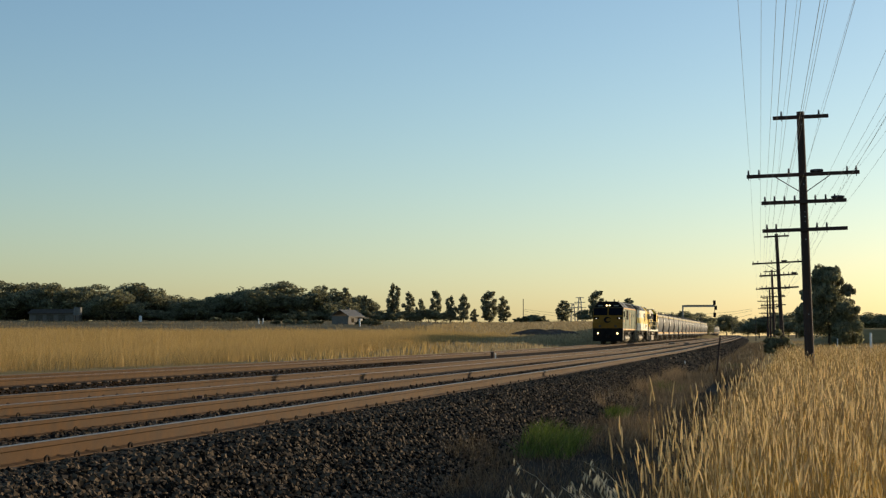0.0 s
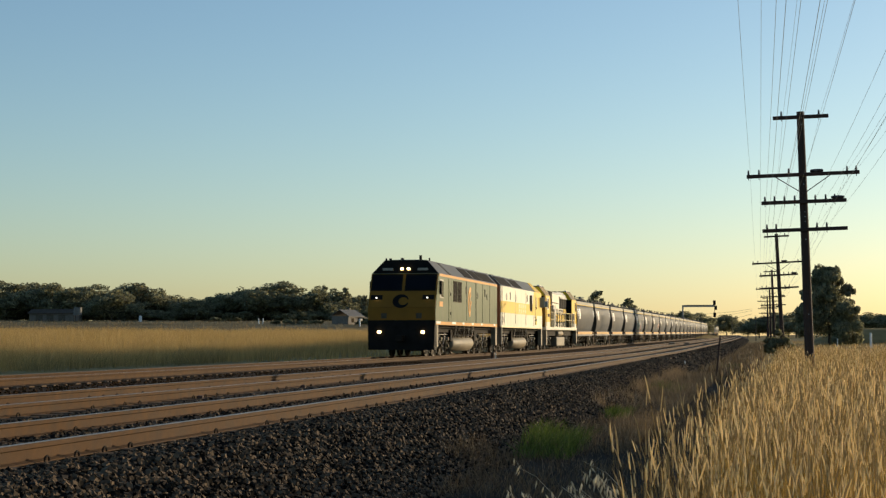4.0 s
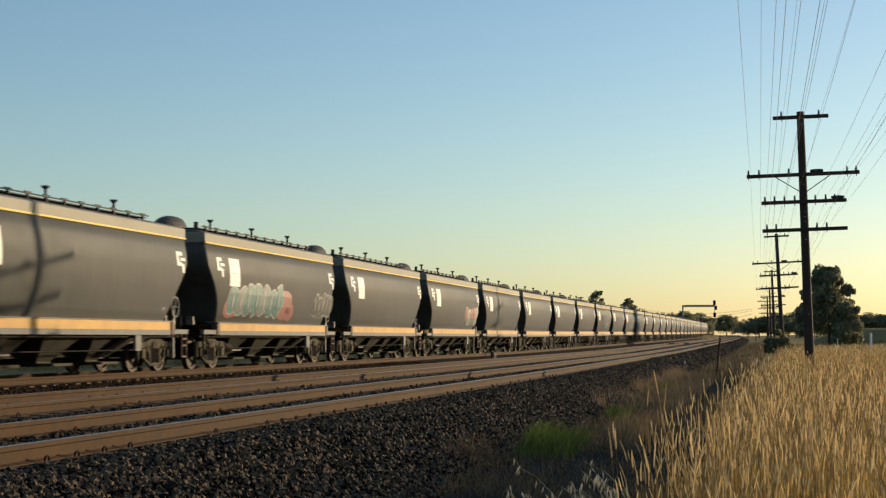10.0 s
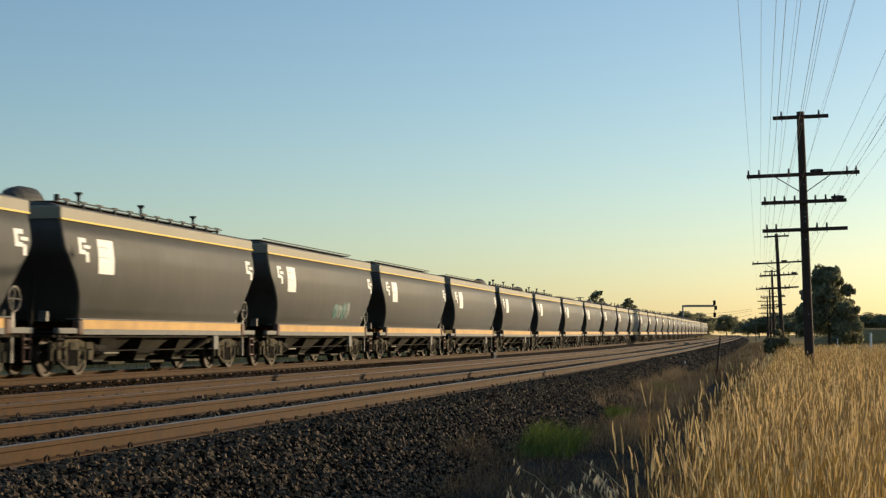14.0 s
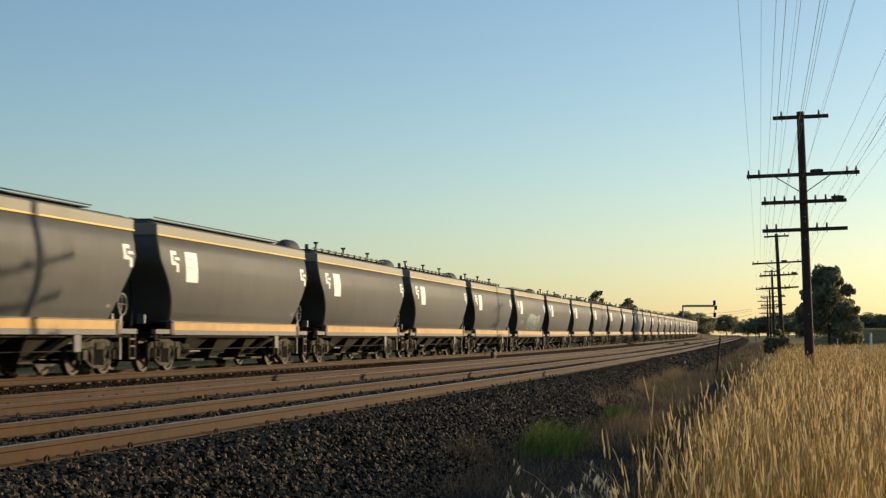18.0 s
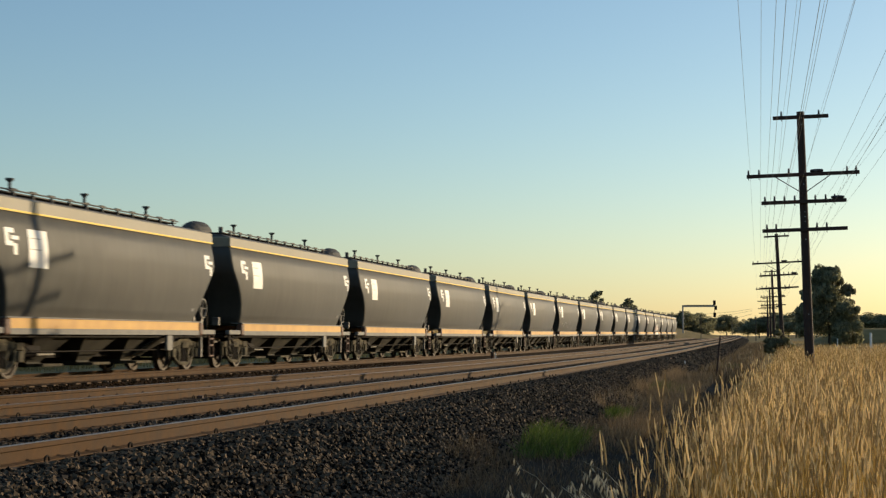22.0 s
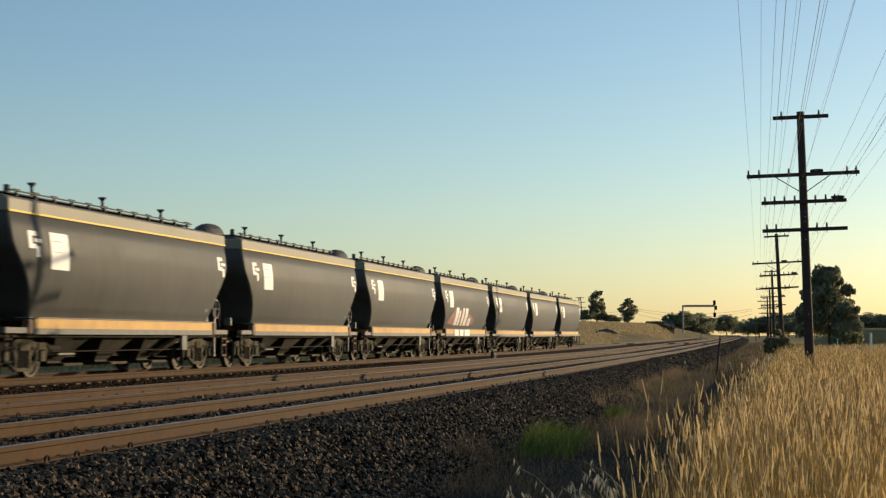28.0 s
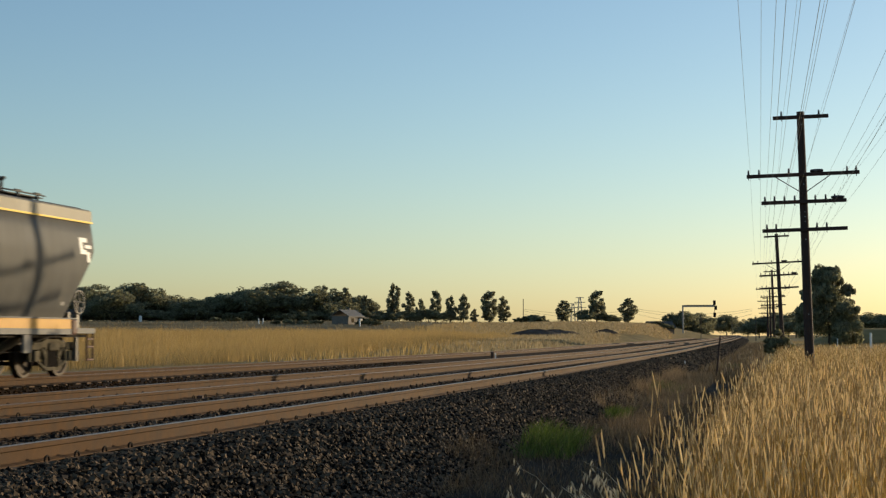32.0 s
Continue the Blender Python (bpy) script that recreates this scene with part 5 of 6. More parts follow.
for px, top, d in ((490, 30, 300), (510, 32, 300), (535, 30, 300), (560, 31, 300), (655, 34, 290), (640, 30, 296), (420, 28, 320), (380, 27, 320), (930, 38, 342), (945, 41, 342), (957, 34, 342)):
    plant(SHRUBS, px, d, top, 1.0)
for k in range(3):
    plant(SHRUBS, 1148 + 13 * k, 385, 24 + (k * 5) % 9, 1.0)
for k in range(38):
    plant(SHRUBS, 6 + 18.5 * k, 336 + (k * 11) % 14, 40 + (k * 5) % 12, 1.3)
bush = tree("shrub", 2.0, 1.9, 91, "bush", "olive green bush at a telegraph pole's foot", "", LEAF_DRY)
bush.matrix_basis = Matrix.Translation(seen_spot(1375, 92)) @ Matrix.Diagonal((1.0, 1.0, 1.05, 1))


def grassy_bank():
    verts, faces, n = [], [], 40
    prof = ((-9, -0.6), (-4.5, 0.8), (-2.0, 1.8), (0, 2.1), (3, 1.9), (12, -0.6))
    for i in range(n + 1):
        f = i / n
        x, end = 49 + 60 * f, smooth01(0, 0.12, f)
        for dy, z in prof:
            verts.append((x, 225 + dy, -0.3 + (z + 0.3) * end + 0.15 * noise.noise(Vector((x * 0.3, dy * 0.3, 1)))))
    k = len(prof)
    for i in range(n):
        for j in range(k - 1):
            a = i * k + j
            faces.append((a, a + k, a + k + 1, a + 1))
    tagged(mesh_ob("grassy_bank", verts, faces, SOIL, smooth=True), "low dry grassy bank across the paddock", "bank", kind="structure")


grassy_bank()
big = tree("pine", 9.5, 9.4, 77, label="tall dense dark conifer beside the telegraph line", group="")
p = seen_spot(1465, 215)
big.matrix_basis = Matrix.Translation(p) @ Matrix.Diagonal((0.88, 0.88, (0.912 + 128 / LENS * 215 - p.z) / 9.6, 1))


# ---- far things ----
ROOF_IRON = mat("roof_iron", (0.12, 0.115, 0.105), (0.20, 0.19, 0.172), 2.0, 0.65, spec=0.2)
# Shed roof's dark brown holds the shade of the trees over it.
ROOF_SHADED = mat("roof_rusty", (0.05, 0.038, 0.028), (0.10, 0.078, 0.058), 2.0, 0.8, spec=0.1)
WALL_BOARD = mat("wall_board", (0.10, 0.085, 0.07), (0.18, 0.155, 0.13), 2.0, 0.8)
EARTH = mat("earth_heap", (0.045, 0.030, 0.020), (0.11, 0.075, 0.05), 1.5, 0.95, bump=0.1, bump_scale=4)


def house():
    h = empty("farm_shed")
    part("wall", boxed(-3.2, 3.2, -2.2, 2.2, -0.8, 1.9), WALL_BOARD, h)
    roof = part("roof", prism([(-2.6, 1.85), (0, 3.3), (2.6, 1.85), (2.6, 1.75), (0, 3.2), (-2.6, 1.75)], -3.5, 3.5), ROOF_IRON, h, "pale corrugated iron roof")
    part("chimney", boxed(0.6, 1.0, -0.2, 0.2, 3.0, 3.7), WALL_BOARD, roof)
    part("door", boxed(1.0, 1.9, -2.26, -2.19, -0.2, 1.6), GRILLE, h)
    part("window", boxed(-1.8, -0.8, -2.26, -2.19, 0.5, 1.4), GLASS_DARK, h)
    part("window", boxed(2.3, 2.9, -2.26, -2.19, 0.5, 1.4), WHITE_PAINT, h)
    part("verandah", boxed(1.6, 4.2, -3.2, -2.2, 1.5, 1.6), ROOF_IRON, h)
    h.matrix_basis = Matrix.Translation(seen_spot(615, 300)) @ pose(0, 0, -0.2, 0, 0, 62) @ Matrix.Diagonal((0.8, 0.8, 0.85, 1))
    return tagged(h, "small farm house with pale iron gable roof", "house")


def far_house():
    h = empty("farm_house")
    part("wall", boxed(-3.0, 3.0, -2.4, 2.4, -4.5, 2.0), WALL_BOARD, h)
    part("roof", prism([(-2.9, 1.95), (0, 3.7), (2.9, 1.95), (2.9, 1.85), (0, 3.6), (-2.9, 1.85)], -3.4, 3.4), ROOF_DARK, h, "dark grey iron roof")
    part("window", boxed(-1.4, -0.5, -2.46, -2.39, 0.6, 1.5), GLASS_DARK, h)
    h.matrix_basis = Matrix.Translation(Vector(((1166 - 784) / LENS * 400, 400, 1.0))) @ pose(0, 0, 0, 0, 0, 14)
    return tagged(h, "distant farm house with a grey gable roof", "house")


def long_shed():
    h = empty("farm_shed")
    part("wall", boxed(-4.5, 4.5, -2, 2, -0.8, 1.5), WALL_BOARD, h)
    part("roof", prism([(-2.4, 1.45), (0, 2.3), (2.4, 1.45), (2.4, 1.38), (0, 2.2), (-2.4, 1.38)], -4.8, 4.8), ROOF_SHADED, h)
    for x in (-3.2, -1.0, 1.4):
        part("door", boxed(x, x + 1.4, -2.06, -1.99, -0.3, 1.2), BARK, h)
    h.matrix_basis = Matrix.Translation(seen_spot(98, 322)) @ pose(0, 0, 0, 0, 0, -6)
    return tagged(h, "long low brown farm shed with a roof darkened for tree shade", "shed")


def water_tank():
    t = empty("water_tank")
    part("tank", rod(bmesh.new(), (0, 0, 1.2), (0, 0, 2.7), 0.8, seg=16), ROOF_IRON, t)
    part("stand", rods([((sx * 0.6, sy * 0.6, -0.6), (sx * 0.6, sy * 0.6, 1.2)) for sx, sy in ((-1, -1), (-1, 1), (1, -1), (1, 1))], 0.08), BARK, t)
    t.matrix_basis = Matrix.Translation(seen_spot(138, 315))
    return tagged(t, "grey water tank on a timber stand", "water tank")


def earth_heap(px, dist, w, h, seed):
    rng = random.Random(seed)
    k, rings = 22, []
    for f, zf in ((1.0, -0.2), (0.85, 0.25), (0.6, 0.65), (0.32, 0.92), (0.08, 1.0)):
        rings.append([(w * f * math.cos(math.tau * i / k) * rng.uniform(0.9, 1.1), w * 0.5 * f * math.sin(math.tau * i / k), h * zf * rng.uniform(0.75, 1.15)) for i in range(k)])
    ob = part("earth_heap", loft(rings), EARTH)
    ob.matrix_basis = Matrix.Translation(seen_spot(px, dist))
    return tagged(ob, "dark heap of spoil earth in the paddock", "earth heap", "earth heaps in the paddock")


def stick(name, px, dist, h, w, material, label, lean=0.0, z=None, category="post"):
    bm = rod(bmesh.new(), (0, 0, -0.3), (0, 0, h), w, w * 0.85, seg=8)
    rod(bm, (0, 0, h), (0, 0, h + w * 0.6), w * 0.85, w * 0.4, seg=8)
    ob = part(name, bm, material)
    p = seen_spot(px, dist)
    if z is not None:
        p.z = z
    ob.matrix_basis = Matrix.Translation(p) @ pose(0, 0, 0, 0, lean, 0)
    return tagged(ob, label, category)


house()
far_house()
long_shed()
water_tank()
earth_heap(948, 240, 4.6, 0.9, 1)
earth_heap(985, 246, 4.0, 0.75, 2)
earth_heap(1072, 256, 2.0, 0.6, 3)
stick("marker_post", 1540, 100, 1.62, 0.085, WHITE_PAINT, "white marker post in the mown paddock")
stick("marker_post", 1481, 190, 0.9, 0.06, WHITE_PAINT, "short white post by the grassy bank")
stick("white_post", 458, 300, 1.0, 0.12, WHITE_PAINT, "white gate post in the paddock")
stick("white_post", 466, 300, 1.0, 0.12, WHITE_PAINT, "white gate post in the paddock")
stick("white_post", 637, 285, 1.3, 0.14, WHITE_PAINT, "white post beside the farm house")
stick("white_sign", 249, 318, 0.9, 0.35, WHITE_PAINT, "white painted drum in the paddock", category="drum")
stick("iron_stake", 1266, 70, 1.9, 0.045, POLE_WOOD, "dark leaning timber stake in the verge", 6)
stick("peg", 1215, 86, 0.6, 0.025, WHITE_PAINT, "thin pale peg beside the ballast", -12)
stick("line_post", 1295, 420, 5.5, 0.10, BARK, "thin distant line post")
stick("line_post", 1337, 380, 5.5, 0.10, BARK, "thin distant line post")
stick("line_post", 1240, 340, 5.6, 0.07, BARK, "thin distant line post")
stick("line_post", 926, 520, 9.3, 0.13, BARK, "thin distant line post")


def pylon(px, dist, h):
    t = empty("lattice_pylon")
    legs = []
    for sx, sy in ((-1, -1), (-1, 1), (1, -1), (1, 1)):
        legs.append(((sx * 2.6, sy * 2.6, 0), (sx * 0.7, sy * 0.7, h)))
    for a, b in legs:
        part("leg", rods([(a, b)], 0.32), GALV, t)
    br = []
    for k in range(9):
        f0, f1 = k / 9, (k + 1) / 9
        w0, w1 = 2.6 - 1.9 * f0, 2.6 - 1.9 * f1
        br += [((-w0, -w0, h * f0), (w1, -w1, h * f1)), ((w0, -w0, h * f0), (-w1, -w1, h * f1))]
    part("bracing", rods(br, 0.13), GALV, t)
    for z, w in ((h * 0.72, 5), (h * 0.86, 4.2), (h * 0.99, 3.2)):
        part("cross_arm", rods([((-w, 0, z), (w, 0, z))], 0.25), GALV, t)
    t.matrix_basis = Matrix.Translation(seen_spot(px, dist))
    return tagged(t, "pale lattice power pylon on the horizon", "pylon", "distant power pylons")


pylon(1014, 1300, 24)
pylon(1026, 1260, 28)


def far_cable(y_px, dist, px0, px1, sag):
    verts, faces = [], []
    for i in range(25):
        f = i / 24
        px = px0 + (px1 - px0) * f
        x = (px - 784) / LENS * dist
        z = 0.912 + y_px / LENS * dist - sag * 4 * ((f * 2) % 1) * (1 - (f * 2) % 1)
        for dx, dz in ((0, 0.03), (0, -0.03), (0.03, 0)):
            verts.append((x + dx, dist, z + dz))
    for i in range(24):
        for j in range(3):
            a, b = i * 3 + j, i * 3 + (j + 1) % 3
            faces.append((a, b, b + 3, a + 3))
    tagged(mesh_ob("distant_cable", verts, faces, WIRE), "thin power cable sagging along the horizon", "cable", "distant power cables")


for y, s in ((46, 2.0), (40, 2.6), (49, 1.6)):
    far_cable(y, 520, 926, 1330, s)


# ---- trackside ----
def relay_box():
    b = empty("relay_box")
    part("cabinet", boxed(-0.14, 0.14, -0.15, 0.15, 0.0, 0.42, bevel=0.02), BUFFER_RED, b)
    part("lid", boxed(-0.17, 0.17, -0.18, 0.18, 0.42, 0.47, bevel=0.01), BUFFER_RED, b)
    part("label_post", boxed(0.22, 0.30, -0.04, 0.04, -0.1, 0.40), WHITE_PAINT, b)
    b.matrix_basis = Matrix.Translation(on_line(81.0, 14.2, -0.2)) @ pose(0, 0, 0, 0, 0, -10) @ Matrix.Diagonal((0.6, 0.6, 0.8, 1))
    return tagged(b, "small rusty relay box with a white post", "relay box")


def cable_box(s, lat, material, size, label):
    o = part("cable_box", boxed(-size, size, -size * 0.7, size * 0.7, 0, size * 1.5, bevel=0.02), material)
    o.matrix_basis = Matrix.Translation(on_line(s, lat, -0.19))
    return tagged(o, label, "cable box")


relay_box()
cable_box(26.8, 10.1, BUFFER_RED, 0.055, "small rusty rail bond box beside the rail")
cable_box(33.0, 10.1, BUFFER_RED, 0.055, "small rusty rail bond box beside the rail")
cable_box(29.7, 13.2, BUFFER_RED, 0.09, "small rusty junction box between the tracks")
cable_box(30.2, 13.2, WHITE_PAINT, 0.07, "small white junction box between the tracks")
# ---- sleepers, clips and stones ----
def sleepers():
    tracks = [o for o in scene.objects if o.name.startswith("railway_track")]
    tracks.sort(key=lambda o: o.name)
    for t, centre in enumerate(TRACKS):
        me = None
        for k in range(96):
            s = 4.0 + 0.6 * k
            if me is None:
                o = part("sleeper", boxed(-0.125, 0.125, -1.3, 1.3, -0.33, -0.158 if t else -0.166, bevel=0.02), CONCRETE, tracks[t])
                me = o.data
            else:
                o = new("sleeper", me)
                o.parent = tracks[t]
            q = on_line(s, centre)
            o.matrix_basis = Matrix.Translation(q) @ pose(0, 0, 0, 0, 0, 90 - math.degrees(PHI))
    # spring clips on the rails of the two near tracks
    clip = None
    for t in (0, 1):
        for side in (-1, 1):
            for k in range(0, 70):
                s = 4.0 + 0.6 * k
                if random.Random(k * 7 + t * 3 + side).random() < 0.55:
                    continue
                q = on_line(s, TRACKS[t] + side * HALF - 0.13, -0.165)
                if clip is None:
                    bm = bmesh.new()
                    ring = [(0.045 * math.cos(a), 0.0, 0.035 * math.sin(a) + 0.02) for a in [radians(-20 + 220 * i / 7) for i in range(8)]]
                    for a, b in zip(ring, ring[1:]):
                        rod(bm, a, b, 0.010, seg=5)
                    clip = part("rail_clip", bm, UNDER, tracks[t])
                    o = clip
                else:
                    o = new("rail_clip", clip.data)
                    o.parent = tracks[t]
                o.matrix_basis = Matrix.Translation(q) @ pose(0, 0, 0, 0, 0, 90 - math.degrees(PHI))


sleepers()


def stones(name, count, s0, s1, lat0, lat1, height, size, seed, material, label):
    """Crushed stones as one heap: every stone is an uneven eight-cornered lump."""
    rng = np.random.default_rng(seed)
    s = s0 + (s1 - s0) * rng.random(count) ** 1.5
    lat = rng.uniform(lat0, lat1, count)
    base = np.array([on_line(float(a), float(b), height(float(b))) for a, b in zip(s, lat)])
    cube = np.array([(x, y, z) for x in (-1, 1) for y in (-1, 1) for z in (-1, 1)], float)
    v = cube[None] * rng.uniform(0.55, 1.1, (count, 8, 3)) * (size * rng.uniform(0.55, 1.25, (count, 1, 1)))
    q = rng.normal(size=(count, 4))
    q /= np.linalg.norm(q, axis=1)[:, None]
    w, x, y, z = q.T
    rot = np.stack([np.stack([1 - 2 * (y * y + z * z), 2 * (x * y - z * w), 2 * (x * z + y * w)], 1), np.stack([2 * (x * y + z * w), 1 - 2 * (x * x + z * z), 2 * (y * z - x * w)], 1), np.stack([2 * (x * z - y * w), 2 * (y * z + x * w), 1 - 2 * (x * x + y * y)], 1)], 1)
    v = np.einsum("nij,nkj->nki", rot, v) + base[:, None]
    f = np.array([(0, 1, 3, 2), (4, 6, 7, 5), (0, 4, 5, 1), (2, 3, 7, 6), (0, 2, 6, 4), (1, 5, 7, 3)])
    faces = (f[None] + 8 * np.arange(count)[:, None, None]).reshape(-1, 4)
    ob = mesh_ob(name, v.reshape(-1, 3).tolist(), faces.tolist(), material)
    return tagged(ob, label, "ballast stones", kind="stuff")


shoulder_z = lambda lat: float(np.interp(lat, (3.3, 4.1, 5.55, 5.75), (-1.05, -0.83, -0.19, -0.17)))
stones("ballast_stones", 52000, 8, 85, 3.65, 6.2, shoulder_z, 0.0235, 1, STONE, "loose dark angular basalt stones on the ballast shoulder")
stones("crib_stones", 22000, 8, 70, 6.6, 9.9, lambda lat: -0.175, 0.025, 2, STONE, "dark angular stones between the rails")
stones("track_stones", 7000, 12, 70, 9.9, 19.5, lambda lat: -0.185, 0.024, 3, FORMATION, "brown dusty stones between the tracks")


stones("far_ballast_stones", 15000, 80, 420, 3.6, 6.2, shoulder_z, 0.055, 4, STONE, "loose dark stones on the ballast shoulder")


def ballast_heaps():
    """Dark lumps of ballast pushed up between the sleeper ends."""
    rng = np.random.default_rng(12)
    verts, faces = [], []
    for lat0, z0 in ((12.42, -0.19), (12.5, -0.19)):
        for k in range(120):
            s = 8 + 0.55 * k + rng.uniform(-0.05, 0.05)
            base = len(verts)
            for zf, f in ((0.0, 1.0), (0.10, 0.75), (0.155, 0.3)):
                for i in range(8):
                    a = math.tau * i / 8
                    q = on_line(s + 0.21 * f * math.cos(a) * rng.uniform(0.8, 1.1), lat0 + 0.16 * f * math.sin(a), z0 + zf * rng.uniform(0.8, 1.1))
                    verts.append(tuple(q))
            for r in range(2):
                for i in range(8):
                    a, b = base + r * 8 + i, base + r * 8 + (i + 1) % 8
                    faces.append((a, b, b + 8, a + 8))
            faces.append(tuple(range(base + 16, base + 24)))
    tagged(mesh_ob("ballast_heaps", verts, faces, BALLAST), "dark lumps of ballast between the sleeper ends", "ballast", kind="stuff")


ballast_heaps()


# ---- grass ----
OAT = leafy("oat_straw", (0.58, 0.50, 0.34), (0.92, 0.83, 0.62), 0.45, island=0.5)
STRAW = leafy("straw_grass", (0.20, 0.122, 0.034), (0.54, 0.355, 0.108), 0.58, island=0.7)
SEED = leafy("seed_heads", (0.42, 0.315, 0.15), (0.97, 0.80, 0.47), 0.50, island=0.8, scale=30.0)
FIELD = leafy("field_grass", (0.34, 0.22, 0.07), (0.58, 0.39, 0.14), 0.4, island=0.4)
TAN_GRASS = leafy("tan_grass", (0.27, 0.20, 0.10), (0.48, 0.37, 0.20), 0.4, island=0.5)
WEED = leafy("weed_stalks", (0.15, 0.11, 0.040), (0.32, 0.235, 0.09), 0.4, island=0.6)
GREEN_GRASS = leafy("green_grass", (0.045, 0.078, 0.011), (0.14, 0.19, 0.032), 0.35, island=0.6)
LOW_STRAW = leafy("low_straw", (0.10, 0.070, 0.019), (0.36, 0.24, 0.068), 0.5, island=0.6)
PASTURE = leafy("pasture_straw", (0.15, 0.105, 0.05), (0.32, 0.235, 0.12), 0.3, island=0.6)
DRY_TUFT = leafy("dry_tuft", (0.13, 0.086, 0.044), (0.34, 0.24, 0.13), 0.35, island=0.6)
VERGE = leafy("verge_grass", (0.07, 0.049, 0.026), (0.22, 0.158, 0.085), 0.3, island=0.6)


def blades(name, feet, heights, width, lean, material, seed, label, segments=2, heads=None, category="grass", rich=True, droop=0.18):
    """Stalks as tapering bent strips, with a spindle of seeds on top where heads is a material."""
    rng = np.random.default_rng(seed)
    feet = np.asarray(feet, float)
    n = len(feet)
    az = rng.uniform(0, math.tau, n)
    bend_to = np.stack([np.cos(az), np.sin(az), np.zeros(n)], 1) * (lean * rng.uniform(0.1, 1.0, n))[:, None] * heights[:, None]
    face = rng.uniform(0, math.pi, n)
    side = np.stack([np.cos(face), np.sin(face), np.zeros(n)], 1) * width
    rows = []
    for k in range(segments + 1):
        f = k / segments
        c = feet + np.array([0, 0, 1]) * (heights * f)[:, None] + bend_to * f ** 2
        taper = 1 - 0.75 * f
        rows += [c - side * taper, c + side * taper]
    v = np.stack(rows, 1)
    per = 2 * (segments + 1)
    f = np.array([(2 * k, 2 * k + 1, 2 * k + 3, 2 * k + 2) for k in range(segments)])
    verts = v.reshape(-1, 3)
    faces = (f[None] + per * np.arange(n)[:, None, None]).reshape(-1, 4)
    ob = mesh_ob(name, verts.tolist(), faces.tolist(), material)
    if heads:
        top = feet + np.array([0, 0, 1]) * heights[:, None] + bend_to
        tip = bend_to * 2.0 / np.maximum(heights, 0.1)[:, None] + np.array([0, 0, 1.0])
        tip /= np.linalg.norm(tip, axis=1)[:, None]
        ln = rng.uniform(0.06, 0.13, n)[:, None]
        a = np.cross(tip, rng.normal(size=(n, 3)))
        a /= np.linalg.norm(a, axis=1)[:, None]
        b = np.cross(tip, a)
        rr = rng.uniform(0.0026, 0.0041, n)[:, None] if rich else rng.uniform(0.0045, 0.0072, n)[:, None]
        hang = (a * 1.0 - np.array([0, 0, 0.6])) * droop * rng.uniform(0.0, 1.0, n)[:, None]
        ring = []
        sides = 5 if rich else 3
        stages = ((0.0, 0.5), (0.10, 1.0), (0.45, 1.05), (0.8, 0.8), (1.0, 0.25)) if rich else ((0.0, 0.6), (0.75, 1.0), (1.0, 0.3))
        for fz, fr in stages:
            for k in range(sides):
                an = math.tau * k / sides
                ring.append(top + (tip * (fz - 0.15) + hang * fz ** 2) * ln + (a * math.cos(an) + b * math.sin(an)) * rr * fr)
        hv = np.stack(ring, 1)
        per = sides * len(stages)
        hf = np.array([(j * sides + k, j * sides + (k + 1) % sides, (j + 1) * sides + (k + 1) % sides, (j + 1) * sides + k) for j in range(len(stages) - 1) for k in range(sides)])
        me = ob.data
        allv = np.concatenate([verts, hv.reshape(-1, 3)])
        allf = faces.tolist() + (hf[None] + per * np.arange(n)[:, None, None] + len(verts)).reshape(-1, 4).tolist()
        nb = len(faces)
        me.clear_geometry()
        me.from_pydata(allv.tolist(), [], allf)
        me.materials.append(heads)
        idx = np.zeros(len(allf), int)
        idx[nb:] = 1
        me.polygons.foreach_set("material_index", idx.tolist())
        me.update()
    return tagged(ob, label, category, kind="stuff")


def stand_feet(count, y0, y1, seed, lat1=0.80, right=0.30, ragged=0.2):
    """Places in the tall stand to the right of the verge."""
    rng = np.random.default_rng(seed)
    out = []
    while len(out) < count:
        y = y0 + (y1 - y0) * rng.random()
        edge = lat1 + 0.004 * (y - 6) + ragged * noise.noise(Vector((0, y * 0.6, 7))) - 0.4 * rng.random() ** 2
        x0 = (y * math.sin(PHI) - edge) / math.cos(PHI)
        x1 = right * y + 0.4
        if rng.random() * 6 > (x1 - x0):
            continue
        x = x0 + (x1 - x0) * rng.random()
        out.append((x, y, ground_z(x, y) - 0.02))
    return np.array(out)


SWAY = []


def near_stand():
    """The near stand in strips that rock a little in the wind."""
    strips = ((6.2, 6.9), (6.9, 7.7), (7.7, 8.6), (8.6, 9.6), (9.6, 10.7), (10.7, 12.0))
    for i, (a, b) in enumerate(strips):
        n = int(240 * (b - a) * (1 + 0.065 * (a + b)))
        feet = stand_feet(n, a, b, 100 + i)
        mid = feet.mean(axis=0)
        rng = np.random.default_rng(200 + i)
        hts = np.clip(rng.normal(1.10, 0.15, n), 0.55, 1.5)
        ob = blades("tall_grass", feet - mid, hts, 0.0013, 0.16, STRAW, 300 + i, "tall ripe straw-coloured grass with pale seed heads", 3, SEED)
        ob.matrix_basis = Matrix.Translation(mid)
        SWAY.append((ob, Vector(mid), i))
        leaves = stand_feet(int(n * 1.8), a, b, 400 + i)
        hl = np.random.default_rng(500 + i).uniform(0.3, 0.85, len(leaves))
        blades("grass_leaves", leaves, hl, 0.0032, 0.4, LOW_STRAW, 600 + i, "dry straw leaves low in the tall grass", 3)


